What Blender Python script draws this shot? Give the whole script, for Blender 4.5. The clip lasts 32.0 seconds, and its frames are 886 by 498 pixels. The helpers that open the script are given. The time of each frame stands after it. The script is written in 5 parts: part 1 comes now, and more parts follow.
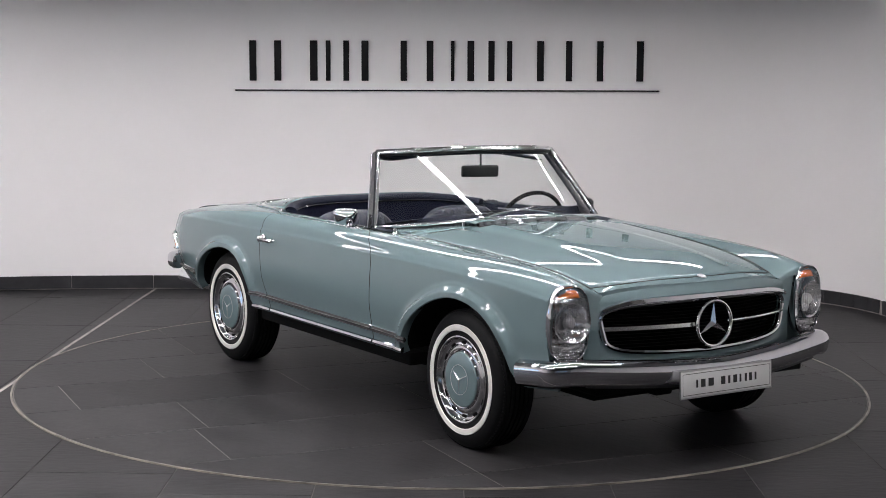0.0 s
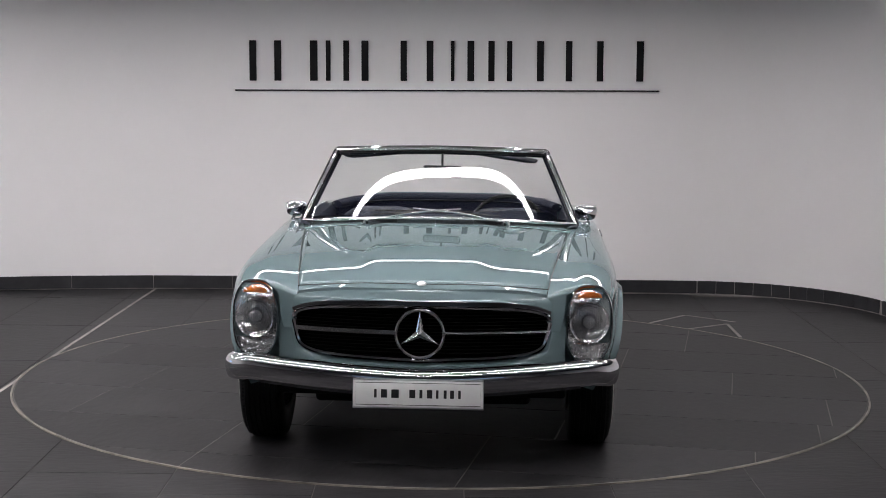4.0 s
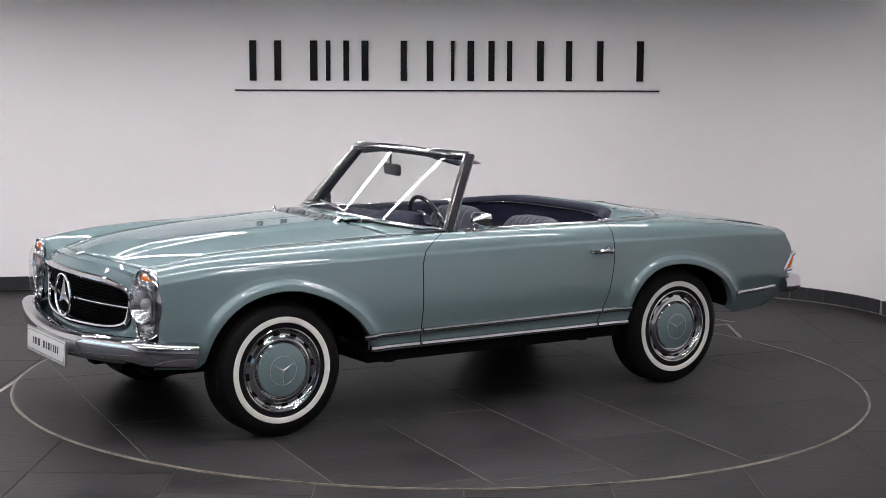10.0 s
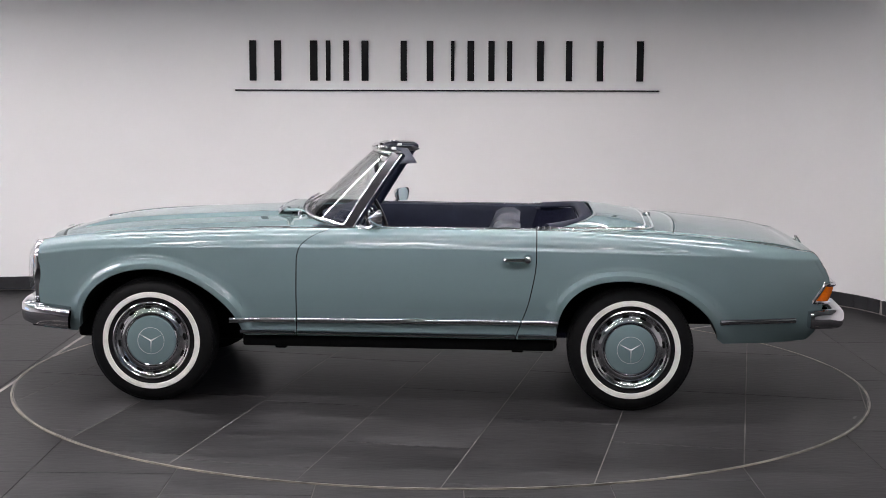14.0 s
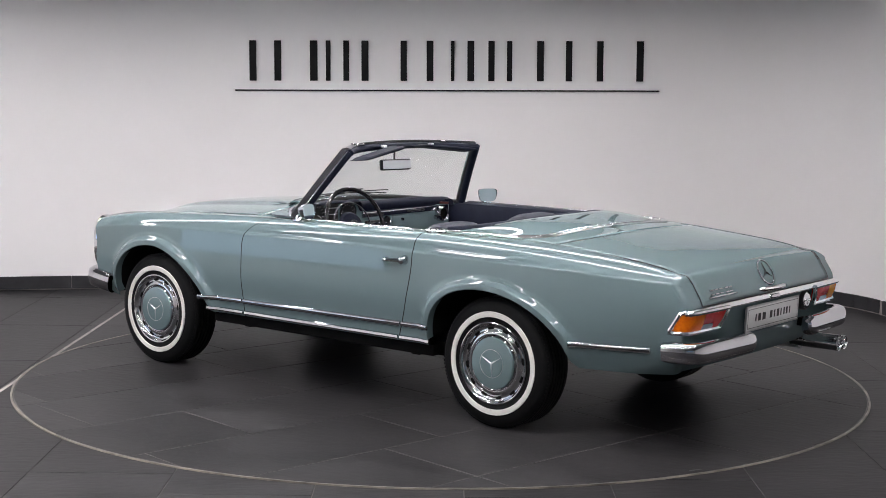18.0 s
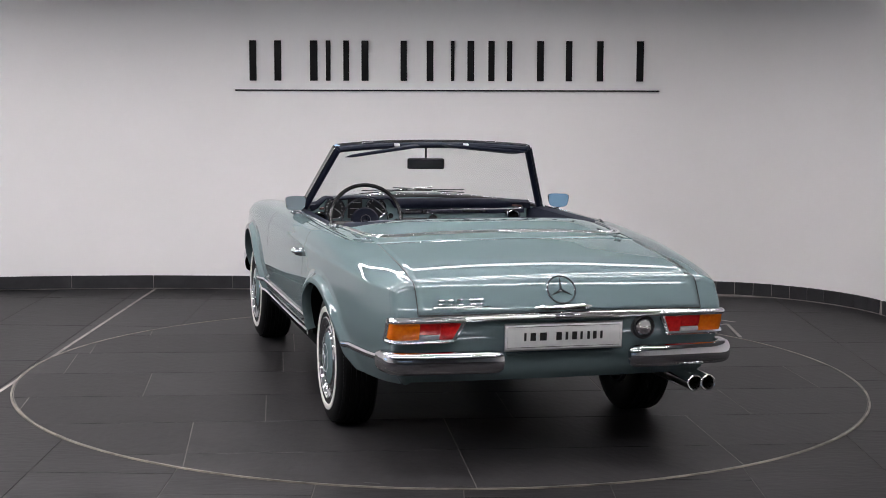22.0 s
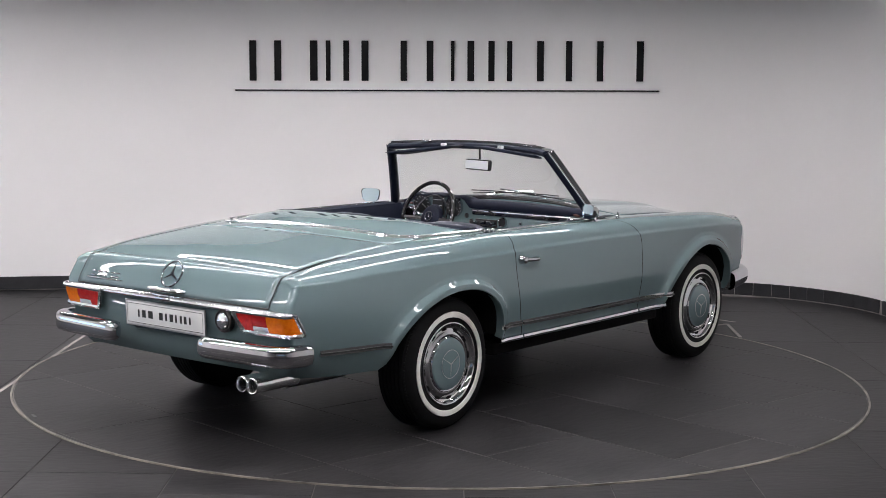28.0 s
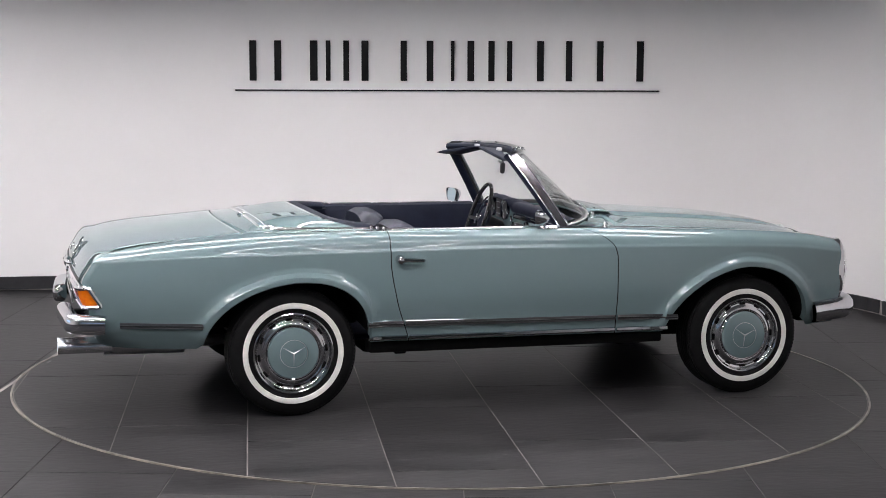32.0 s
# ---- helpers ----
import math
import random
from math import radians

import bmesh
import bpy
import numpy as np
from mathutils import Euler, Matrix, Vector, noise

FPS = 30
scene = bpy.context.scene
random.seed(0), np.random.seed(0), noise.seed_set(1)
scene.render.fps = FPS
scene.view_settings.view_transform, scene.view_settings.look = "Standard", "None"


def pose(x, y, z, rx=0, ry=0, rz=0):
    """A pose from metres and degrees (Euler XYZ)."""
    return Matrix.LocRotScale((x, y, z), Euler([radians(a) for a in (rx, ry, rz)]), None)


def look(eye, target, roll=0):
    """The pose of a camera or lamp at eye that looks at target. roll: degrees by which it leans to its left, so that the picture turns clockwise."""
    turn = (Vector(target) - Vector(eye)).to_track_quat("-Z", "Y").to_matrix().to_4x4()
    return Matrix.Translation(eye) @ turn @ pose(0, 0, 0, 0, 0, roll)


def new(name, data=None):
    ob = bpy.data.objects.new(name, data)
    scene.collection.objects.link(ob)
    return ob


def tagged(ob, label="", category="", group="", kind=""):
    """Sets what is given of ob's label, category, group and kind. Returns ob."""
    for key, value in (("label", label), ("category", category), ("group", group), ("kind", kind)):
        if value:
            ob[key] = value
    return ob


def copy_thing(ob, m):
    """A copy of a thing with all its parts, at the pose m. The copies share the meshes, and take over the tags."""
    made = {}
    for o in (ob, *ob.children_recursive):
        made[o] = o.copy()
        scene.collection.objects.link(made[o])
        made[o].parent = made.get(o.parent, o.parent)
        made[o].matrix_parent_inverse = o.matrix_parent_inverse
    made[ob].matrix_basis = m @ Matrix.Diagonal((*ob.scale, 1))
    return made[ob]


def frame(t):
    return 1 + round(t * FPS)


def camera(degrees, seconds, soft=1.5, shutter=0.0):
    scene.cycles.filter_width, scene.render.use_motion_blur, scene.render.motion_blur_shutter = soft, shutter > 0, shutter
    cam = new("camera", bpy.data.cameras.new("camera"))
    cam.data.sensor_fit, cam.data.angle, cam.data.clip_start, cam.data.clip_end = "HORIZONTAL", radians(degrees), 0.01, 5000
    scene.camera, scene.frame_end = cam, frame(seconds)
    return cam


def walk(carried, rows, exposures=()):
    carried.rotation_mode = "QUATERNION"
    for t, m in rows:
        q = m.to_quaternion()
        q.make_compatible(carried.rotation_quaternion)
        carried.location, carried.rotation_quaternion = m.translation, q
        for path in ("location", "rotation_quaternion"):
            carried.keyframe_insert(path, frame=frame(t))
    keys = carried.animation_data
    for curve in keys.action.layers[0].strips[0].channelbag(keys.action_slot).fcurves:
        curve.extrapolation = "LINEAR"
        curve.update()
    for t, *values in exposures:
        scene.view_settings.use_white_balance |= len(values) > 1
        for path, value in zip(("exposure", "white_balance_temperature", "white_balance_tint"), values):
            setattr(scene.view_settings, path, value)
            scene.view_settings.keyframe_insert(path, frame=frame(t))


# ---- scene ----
# ---------------------------------------------------------------- camera
SECONDS = 32.0
cam = camera(32.88, SECONDS, soft=0.55)
EYE = Vector((0.0, -8.204, 1.668))
CAM_POSE = look(EYE, EYE + Vector((0.0005, 0.99315, -0.11684)), 0.66)
walk(cam, [(0, CAM_POSE), (SECONDS, CAM_POSE)], [(0, 0.0), (1, -0.05), (2, -0.12), (3, -0.25), (6, -0.26), (7, -0.17), (8, -0.10), (9, -0.02), (11, 0.03), (13, 0.1), (20, 0.1), (23, -0.1), (25, -0.1), (28, 0.05), (29, 0.05), (SECONDS, 0.2)])

# ---------------------------------------------------------------- light
CEILING_Z = 2.44
LIGHT_ROWS = (-3.80, -2.12, -0.44, 1.24)
world = bpy.data.worlds.new("world")
scene.world = world
world.use_nodes = True
world.node_tree.nodes["Background"].inputs[0].default_value = (0.5, 0.5, 0.52, 1)
world.node_tree.nodes["Background"].inputs[1].default_value = 0.004
STRIP_GLOW = 61.0

TURN_R = 2.287           # radius of the turntable
TILE = 0.60


# ---------------------------------------------------------------- materials
def mat(name, color, rough=0.5, metal=0.0, coat=0.0, spec=0.5):
    m = bpy.data.materials.new(name)
    m.use_nodes = True
    b = m.node_tree.nodes["Principled BSDF"]
    b.inputs["Base Color"].default_value = (*color, 1)
    b.inputs["Roughness"].default_value = rough
    b.inputs["Metallic"].default_value = metal
    b.inputs["Coat Weight"].default_value = coat
    b.inputs["Coat Roughness"].default_value = 0.02
    b.inputs["Specular IOR Level"].default_value = spec
    return m


def node(m, kind, **values):
    n = m.node_tree.nodes.new(kind)
    for k, val in values.items():
        n.inputs[k.replace("_", " ")].default_value = val
    return n


def noisy(m, color_a, color_b, scale, bump=0.0, bump_scale=80.0, rough=None, detail=6.0, coords="Object", stretch=(1, 1, 1)):
    """Colour that drifts between two tones, with a fine relief and uneven gloss."""
    nt = m.node_tree
    b = nt.nodes["Principled BSDF"]
    tc = nt.nodes.new("ShaderNodeTexCoord")
    mp = nt.nodes.new("ShaderNodeMapping")
    mp.inputs["Scale"].default_value = stretch
    nt.links.new(tc.outputs[coords], mp.inputs["Vector"])
    n1 = node(m, "ShaderNodeTexNoise", Scale=scale, Detail=detail, Roughness=0.6)
    nt.links.new(mp.outputs[0], n1.inputs["Vector"])
    ramp = nt.nodes.new("ShaderNodeMix")
    ramp.data_type = "RGBA"
    ramp.inputs["A"].default_value = (*color_a, 1)
    ramp.inputs["B"].default_value = (*color_b, 1)
    spread = nt.nodes.new("ShaderNodeMapRange")
    spread.inputs["From Min"].default_value, spread.inputs["From Max"].default_value = 0.3, 0.7
    nt.links.new(n1.outputs["Fac"], spread.inputs["Value"])
    nt.links.new(spread.outputs[0], ramp.inputs["Factor"])
    nt.links.new(ramp.outputs["Result"], b.inputs["Base Color"])
    if rough:
        mr = nt.nodes.new("ShaderNodeMapRange")
        mr.inputs["To Min"].default_value, mr.inputs["To Max"].default_value = rough
        nt.links.new(n1.outputs["Fac"], mr.inputs["Value"])
        nt.links.new(mr.outputs[0], b.inputs["Roughness"])
    if bump:
        n2 = node(m, "ShaderNodeTexNoise", Scale=bump_scale, Detail=5.0)
        nt.links.new(mp.outputs[0], n2.inputs["Vector"])
        bp = nt.nodes.new("ShaderNodeBump")
        bp.inputs["Strength"].default_value = bump
        bp.inputs["Distance"].default_value = 0.004
        nt.links.new(n2.outputs["Fac"], bp.inputs["Height"])
        nt.links.new(bp.outputs[0], b.inputs["Normal"])
    return m


def own_grain(m):
    """Shifts the pattern from piece to piece, so that no two pieces look alike."""
    nt = m.node_tree
    mp = next(n for n in nt.nodes if n.type == "MAPPING")
    info = nt.nodes.new("ShaderNodeObjectInfo")
    ml = nt.nodes.new("ShaderNodeMath")
    ml.operation = "MULTIPLY"
    ml.inputs[1].default_value = 37.0
    nt.links.new(info.outputs["Random"], ml.inputs[0])
    nt.links.new(ml.outputs[0], mp.inputs["Location"])


def per_piece(m, amount):
    """Each piece takes a slightly lighter or darker tone of its own."""
    nt = m.node_tree
    b = nt.nodes["Principled BSDF"]
    info = nt.nodes.new("ShaderNodeObjectInfo")
    hsv = nt.nodes.new("ShaderNodeHueSaturation")
    mr = nt.nodes.new("ShaderNodeMapRange")
    mr.inputs["To Min"].default_value, mr.inputs["To Max"].default_value = 1 - amount, 1 + amount
    nt.links.new(info.outputs["Random"], mr.inputs["Value"])
    nt.links.new(mr.outputs[0], hsv.inputs["Value"])
    old = b.inputs["Base Color"].links[0].from_socket
    nt.links.new(old, hsv.inputs["Color"])
    nt.links.new(hsv.outputs[0], b.inputs["Base Color"])
    return m


PAINT = mat("sage_blue_paint", (0.140, 0.196, 0.203), 0.5, 0.0, 1.0, 0.0)
noisy(PAINT, (0.138, 0.194, 0.201), (0.143, 0.199, 0.206), 3.0)
PAINT.node_tree.nodes["Principled BSDF"].inputs["Coat Roughness"].default_value = 0.0
CHROME = mat("chrome", (0.62, 0.62, 0.64), 0.03, 1.0)
WHEEL_CHROME = noisy(mat("wheel_chrome", (0.60, 0.60, 0.61), 0.09, 1.0), (0.57, 0.57, 0.58), (0.63, 0.63, 0.64), 40)
STEEL = noisy(mat("brushed_steel", (0.45, 0.45, 0.46), 0.28, 1.0), (0.42, 0.42, 0.43), (0.5, 0.5, 0.5), 30)
RUBBER = noisy(mat("tyre_rubber", (0.005, 0.005, 0.0052), 0.6, spec=0.15), (0.004, 0.004, 0.0042), (0.0065, 0.0065, 0.007), 40, 0.1, 220)
BLACK_RUBBER = mat("black_rubber", (0.012, 0.012, 0.013), 0.45)
WHITEWALL = noisy(mat("whitewall", (0.74, 0.73, 0.68), 0.5), (0.70, 0.69, 0.63), (0.79, 0.78, 0.73), 25)
UNDER = noisy(mat("underbody_black", (0.008, 0.008, 0.009), 0.8, spec=0.1), (0.003, 0.003, 0.003), (0.006, 0.006, 0.006), 12)
NAVY = noisy(mat("navy_leather", (0.014, 0.017, 0.030), 0.55, spec=0.12), (0.007, 0.009, 0.019), (0.011, 0.014, 0.027), 9, 0.12, 260)
SEAT_LEATHER = noisy(mat("seat_leather", (0.02, 0.024, 0.036), 0.42, spec=0.3), (0.015, 0.018, 0.029), (0.024, 0.028, 0.042), 9, 0.15, 220)
CARPET = noisy(mat("navy_carpet", (0.006, 0.007, 0.016), 0.95, spec=0.1), (0.004, 0.005, 0.012), (0.009, 0.010, 0.022), 60, 0.3, 500)
BLACK = mat("black_plastic", (0.012, 0.012, 0.013), 0.3)
GRILLE_BLACK = mat("grille_black", (0.002, 0.002, 0.002), 0.7, spec=0.05)
PLATE = noisy(mat("plate_white", (0.70, 0.70, 0.69), 0.3), (0.68, 0.68, 0.67), (0.73, 0.73, 0.72), 14)
INK = mat("ink_black", (0.012, 0.012, 0.012), 0.4)
AMBER = noisy(mat("amber_lens", (0.9, 0.26, 0.004), 0.2, 0, 0.3), (0.78, 0.13, 0.002), (0.90, 0.21, 0.004), 60, 0.4, 160)
RED = noisy(mat("red_lens", (0.6, 0.012, 0.012), 0.2, 0, 0.25), (0.42, 0.006, 0.008), (0.65, 0.015, 0.012), 60, 0.4, 160)
CLEAR_LENS = mat("clear_lens", (0.45, 0.42, 0.42), 0.2, 0, 0.4)
TRIM = noisy(mat("polished_trim", (0.92, 0.92, 0.93), 0.16, 1.0), (0.88, 0.88, 0.89), (0.95, 0.95, 0.95), 50)
WOOD = mat("dark_bakelite", (0.016, 0.016, 0.017), 0.15, 0, 0.6)
MIRROR = mat("mirror_glass", (0.80, 0.84, 0.88), 0.01, 1.0)
BLUE_MIRROR = mat("blue_mirror_glass", (0.52, 0.66, 0.72), 0.01, 1.0)
# pillar chrome, coloured dark in place of the dark room it reflects
PILLAR = mat("dark_pillar_chrome", (0.05, 0.05, 0.055), 0.12, 0.3, 0.6)

GLASS = bpy.data.materials.new("windscreen_glass")
GLASS.use_nodes = True
_nt = GLASS.node_tree
_nt.nodes.remove(_nt.nodes["Principled BSDF"])
_tr = _nt.nodes.new("ShaderNodeBsdfTransparent")
_tr.inputs[0].default_value = (0.93, 0.95, 0.94, 1)
_gl = _nt.nodes.new("ShaderNodeBsdfGlossy")
_gl.inputs["Roughness"].default_value = 0.0
_mx = _nt.nodes.new("ShaderNodeMixShader")
_lw = _nt.nodes.new("ShaderNodeLayerWeight")
_lw.inputs["Blend"].default_value = 0.5
_pw = _nt.nodes.new("ShaderNodeMath")
_pw.operation = "POWER"
_pw.inputs[1].default_value = 4.0
_ma = _nt.nodes.new("ShaderNodeMath")
_ma.operation = "MULTIPLY_ADD"
_ma.inputs[1].default_value, _ma.inputs[2].default_value = 0.8, 0.07
_nt.links.new(_lw.outputs["Facing"], _pw.inputs[0])
_nt.links.new(_pw.outputs[0], _ma.inputs[0])
_nt.links.new(_ma.outputs[0], _mx.inputs[0])
_nt.links.new(_tr.outputs[0], _mx.inputs[1])
_nt.links.new(_gl.outputs[0], _mx.inputs[2])
_nt.links.new(_mx.outputs[0], _nt.nodes["Material Output"].inputs[0])

LAMP_GLASS = bpy.data.materials.new("fluted_lamp_glass")
LAMP_GLASS.use_nodes = True
_nt = LAMP_GLASS.node_tree
_b = _nt.nodes["Principled BSDF"]
_b.inputs["Base Color"].default_value = (0.9, 0.9, 0.9, 1)
_b.inputs["Metallic"].default_value = 1.0
_b.inputs["Roughness"].default_value = 0.14
_tc = _nt.nodes.new("ShaderNodeTexCoord")
_wv = _nt.nodes.new("ShaderNodeTexWave")
_wv.bands_direction = "Y"
_wv.inputs["Scale"].default_value = 34.0
_bp = _nt.nodes.new("ShaderNodeBump")
_bp.inputs["Strength"].default_value = 0.35
_bp.inputs["Distance"].default_value = 0.003
_nt.links.new(_tc.outputs["Object"], _wv.inputs["Vector"])
_nt.links.new(_wv.outputs["Fac"], _bp.inputs["Height"])
_nt.links.new(_bp.outputs[0], _b.inputs["Normal"])
_tr = _nt.nodes.new("ShaderNodeBsdfTransparent")
_mx = _nt.nodes.new("ShaderNodeMixShader")
_mx.inputs[0].default_value = 0.20
_nt.links.new(_tr.outputs[0], _mx.inputs[1])
_nt.links.new(_b.outputs[0], _mx.inputs[2])
_nt.links.new(_mx.outputs[0], _nt.nodes["Material Output"].inputs[0])
SILVER = noisy(mat("silvered_reflector", (0.85, 0.85, 0.85), 0.12, 1.0), (0.70, 0.70, 0.71), (0.92, 0.92, 0.92), 30, 0.7, 45)

FLUTED = noisy(mat("ribbed_lens", (0.6, 0.6, 0.6), 0.16, 0.75, 0.6), (0.50, 0.50, 0.51), (0.68, 0.68, 0.68), 60, 0.6, 120)
WALL_PAINT = noisy(mat("wall_paint", (0.83, 0.815, 0.81), 0.6), (0.82, 0.805, 0.80), (0.85, 0.835, 0.83), 1.2, 0.06, 60)
CEILING_PAINT = noisy(mat("ceiling_paint", (0.27, 0.27, 0.27), 0.7), (0.25, 0.25, 0.255), (0.29, 0.29, 0.295), 2.0)
DARK_WALL = noisy(mat("grey_wall", (0.36, 0.36, 0.36), 0.6), (0.34, 0.335, 0.335), (0.38, 0.375, 0.375), 2.0)
SLATE = noisy(mat("slate_tile", (0.012, 0.012, 0.0125), 0.45, spec=0.07), (0.0130, 0.0126, 0.0134), (0.0400, 0.0386, 0.0400), 4.2, 0.40, 24, (0.34, 0.50), 7.0, "Object", (0.6, 1.3, 1))
per_piece(SLATE, 0.22)
own_grain(SLATE)
SKIRT = noisy(mat("skirting_slate", (0.02, 0.02, 0.022), 0.4), (0.014, 0.014, 0.016), (0.028, 0.028, 0.031), 9, 0.2, 60, (0.3, 0.55))
GROUT = noisy(mat("grout", (0.30, 0.28, 0.26), 0.8), (0.16, 0.15, 0.14), (0.42, 0.39, 0.36), 5)
DARK_GROUT = noisy(mat("dark_grout", (0.1, 0.095, 0.09), 0.8), (0.045, 0.043, 0.042), (0.24, 0.22, 0.205), 1.7)
BRASS = noisy(mat("worn_ring_trim", (0.34, 0.30, 0.25), 0.4, 0.6), (0.10, 0.088, 0.075), (0.40, 0.36, 0.30), 7)
SIGN_BLACK = mat("sign_black", (0.006, 0.006, 0.0065), 0.5, spec=0.15)
LIGHT = bpy.data.materials.new("led_diffuser")
LIGHT.use_nodes = True
DAYLIGHT, SKYLIGHT = [bpy.data.materials.new(n) for n in ("daylit_glass", "sky_bright_glass")]
for _m, _k in ((DAYLIGHT, 0.5), (SKYLIGHT, 2.3)):
    _m.use_nodes = True
    _e = _m.node_tree.nodes["Principled BSDF"]
    _e.inputs["Base Color"].default_value = (0.05, 0.06, 0.07, 1)
    _e.inputs["Roughness"].default_value = 0.1
    _e.inputs["Emission Color"].default_value = (0.55, 0.74, 1.0, 1)
    _e.inputs["Emission Strength"].default_value = _k
_e = LIGHT.node_tree.nodes["Principled BSDF"]
_e.inputs["Emission Color"].default_value = (1.0, 0.955, 0.985, 1)
_e.inputs["Emission Strength"].default_value = STRIP_GLOW


# ---------------------------------------------------------------- mesh helpers
def part(name, bm, material, parent=None, label="", smooth=True, angle=35):
    """Links a bmesh as ONE mesh object under a thing or under a part."""
    me = bpy.data.meshes.new(name)
    bmesh.ops.recalc_face_normals(bm, faces=bm.faces)
    bm.to_mesh(me)
    bm.free()
    me.materials.append(material)
    if smooth:
        me.polygons.foreach_set("use_smooth", [True] * len(me.polygons))
        me.set_sharp_from_angle(angle=radians(angle))
    ob = new(name, me)
    if parent:
        ob.parent = parent
    if label:
        ob["label"] = label
    return ob


def thick(ob, depth, offset=-1.0):
    mod = ob.modifiers.new("thickness", "SOLIDIFY")
    up = sum(p.normal.z * p.area for p in ob.data.polygons)
    mod.thickness, mod.offset = depth, offset if up >= 0 else -offset
    return ob


def grid(bm, rows, closed_u=False, closed_v=False):
    """Quads over rows of points."""
    vs = [[bm.verts.new(p) for p in r] for r in rows]
    n, k = len(vs), len(vs[0])
    for i in range(n if closed_u else n - 1):
        for j in range(k if closed_v else k - 1):
            quad = (vs[i][j], vs[(i + 1) % n][j], vs[(i + 1) % n][(j + 1) % k], vs[i][(j + 1) % k])
            if len({q.co.to_tuple(6) for q in quad}) > 2:
                bm.faces.new(quad)
    return vs


def box(bm, x0, x1, y0, y1, z0, z1, bevel=0.0, m=None):
    made = bmesh.ops.create_cube(bm, size=1.0)["verts"]
    bmesh.ops.scale(bm, vec=(x1 - x0, y1 - y0, z1 - z0), verts=made)
    bmesh.ops.translate(bm, vec=((x0 + x1) / 2, (y0 + y1) / 2, (z0 + z1) / 2), verts=made)
    if bevel:
        es = list({e for q in made for e in q.link_edges})
        r = bmesh.ops.bevel(bm, geom=es, offset=bevel, segments=3, affect="EDGES", profile=0.5)
        made = [q for q in r["verts"]] + [q for q in made if q.is_valid]
        made = list(set(made))
    if m is not None:
        bmesh.ops.transform(bm, matrix=m, verts=made)


def lathe(bm, profile, n=48, m=None):
    """Turns (radius, y) points round the y axis."""
    rows = []
    for i in range(n):
        a = 2 * math.pi * i / n
        rows.append([(r * math.cos(a), y, r * math.sin(a)) for r, y in profile])
    vs = grid(bm, rows, closed_u=True)
    if m is not None:
        bmesh.ops.transform(bm, matrix=m, verts=[q for r in vs for q in r])
    bmesh.ops.remove_doubles(bm, verts=[q for r in vs for q in r if q.is_valid], dist=1e-5)


def frames_along(path, closed=False, up=Vector((0, 0, 1))):
    out = []
    n = len(path)
    for i, p in enumerate(path):
        a = path[(i - 1) % n] if closed or i else path[0]
        b = path[(i + 1) % n] if closed or i < n - 1 else path[-1]
        t = (Vector(b) - Vector(a)).normalized()
        side = t.cross(up)
        side = side.normalized() if side.length > 1e-4 else Vector((0, 1, 0))
        out.append((Vector(p), t, side, side.cross(t)))
    return out


def sweep(bm, path, section, closed=False, up=Vector((0, 0, 1)), scales=None, cap=True):
    """Runs a closed section of (side, up) points along a path."""
    rows = []
    for i, (p, t, s, u) in enumerate(frames_along(path, closed, up)):
        k = scales[i] if scales else 1.0
        rows.append([p + s * a * k + u * b * k for a, b in section])
    vs = grid(bm, rows, closed_u=closed, closed_v=True)
    if cap and not closed:
        for r in (vs[0], vs[-1]):
            try:
                bm.faces.new(r)
            except ValueError:
                pass


def circle(r, n=10, ry=None):
    return [(r * math.cos(2 * math.pi * i / n), (ry or r) * math.sin(2 * math.pi * i / n)) for i in range(n)]


def tube(bm, path, r, n=8, closed=False, up=Vector((0, 0, 1)), scales=None):
    sweep(bm, path, circle(r, n), closed, up, scales)


def curve_of(knots):
    """A smooth function through (place, value) knots."""
    ks = sorted(knots)
    xs, ys = [k[0] for k in ks], [k[1] for k in ks]
    d = [(ys[i + 1] - ys[i]) / (xs[i + 1] - xs[i]) for i in range(len(xs) - 1)]
    m = [d[0]] + [0 if d[i] * d[i + 1] <= 0 else 2 * d[i] * d[i + 1] / (d[i] + d[i + 1]) for i in range(len(d) - 1)] + [d[-1]]

    def f(x):
        x = min(max(x, xs[0]), xs[-1])
        i = 0
        while i < len(xs) - 2 and x > xs[i + 1]:
            i += 1
        h = xs[i + 1] - xs[i]
        t = (x - xs[i]) / h
        return (ys[i] * (2 * t**3 - 3 * t**2 + 1) + ys[i + 1] * (3 * t**2 - 2 * t**3)
                + h * (m[i] * (t**3 - 2 * t**2 + t) + m[i + 1] * (t**3 - t**2)))
    return f


def flowing(knots, reach=0.16):
    """A line through the knots with its kinks ironed out over a short reach."""
    f = curve_of(knots)
    xs = [k[0] for k in sorted(knots)]
    lo, hi, e = xs[0], xs[-1], 0.02
    d0, d1 = (f(lo + e) - f(lo)) / e, (f(hi) - f(hi - e)) / e

    def g(x):
        return f(lo) + (x - lo) * d0 if x < lo else f(hi) + (x - hi) * d1 if x > hi else f(x)
    grid_x = np.linspace(lo, hi, 500)
    offs = np.linspace(-2, 2, 17)
    wts = np.exp(-offs**2)
    table = [float(sum(w * g(x + o * reach / 2) for o, w in zip(offs, wts)) / wts.sum()) for x in grid_x]
    scale = 499 / (hi - lo)

    def h(x):
        u = min(max((x - lo) * scale, 0.0), 498.999)
        i = int(u)
        return table[i] + (table[i + 1] - table[i]) * (u - i)
    return h


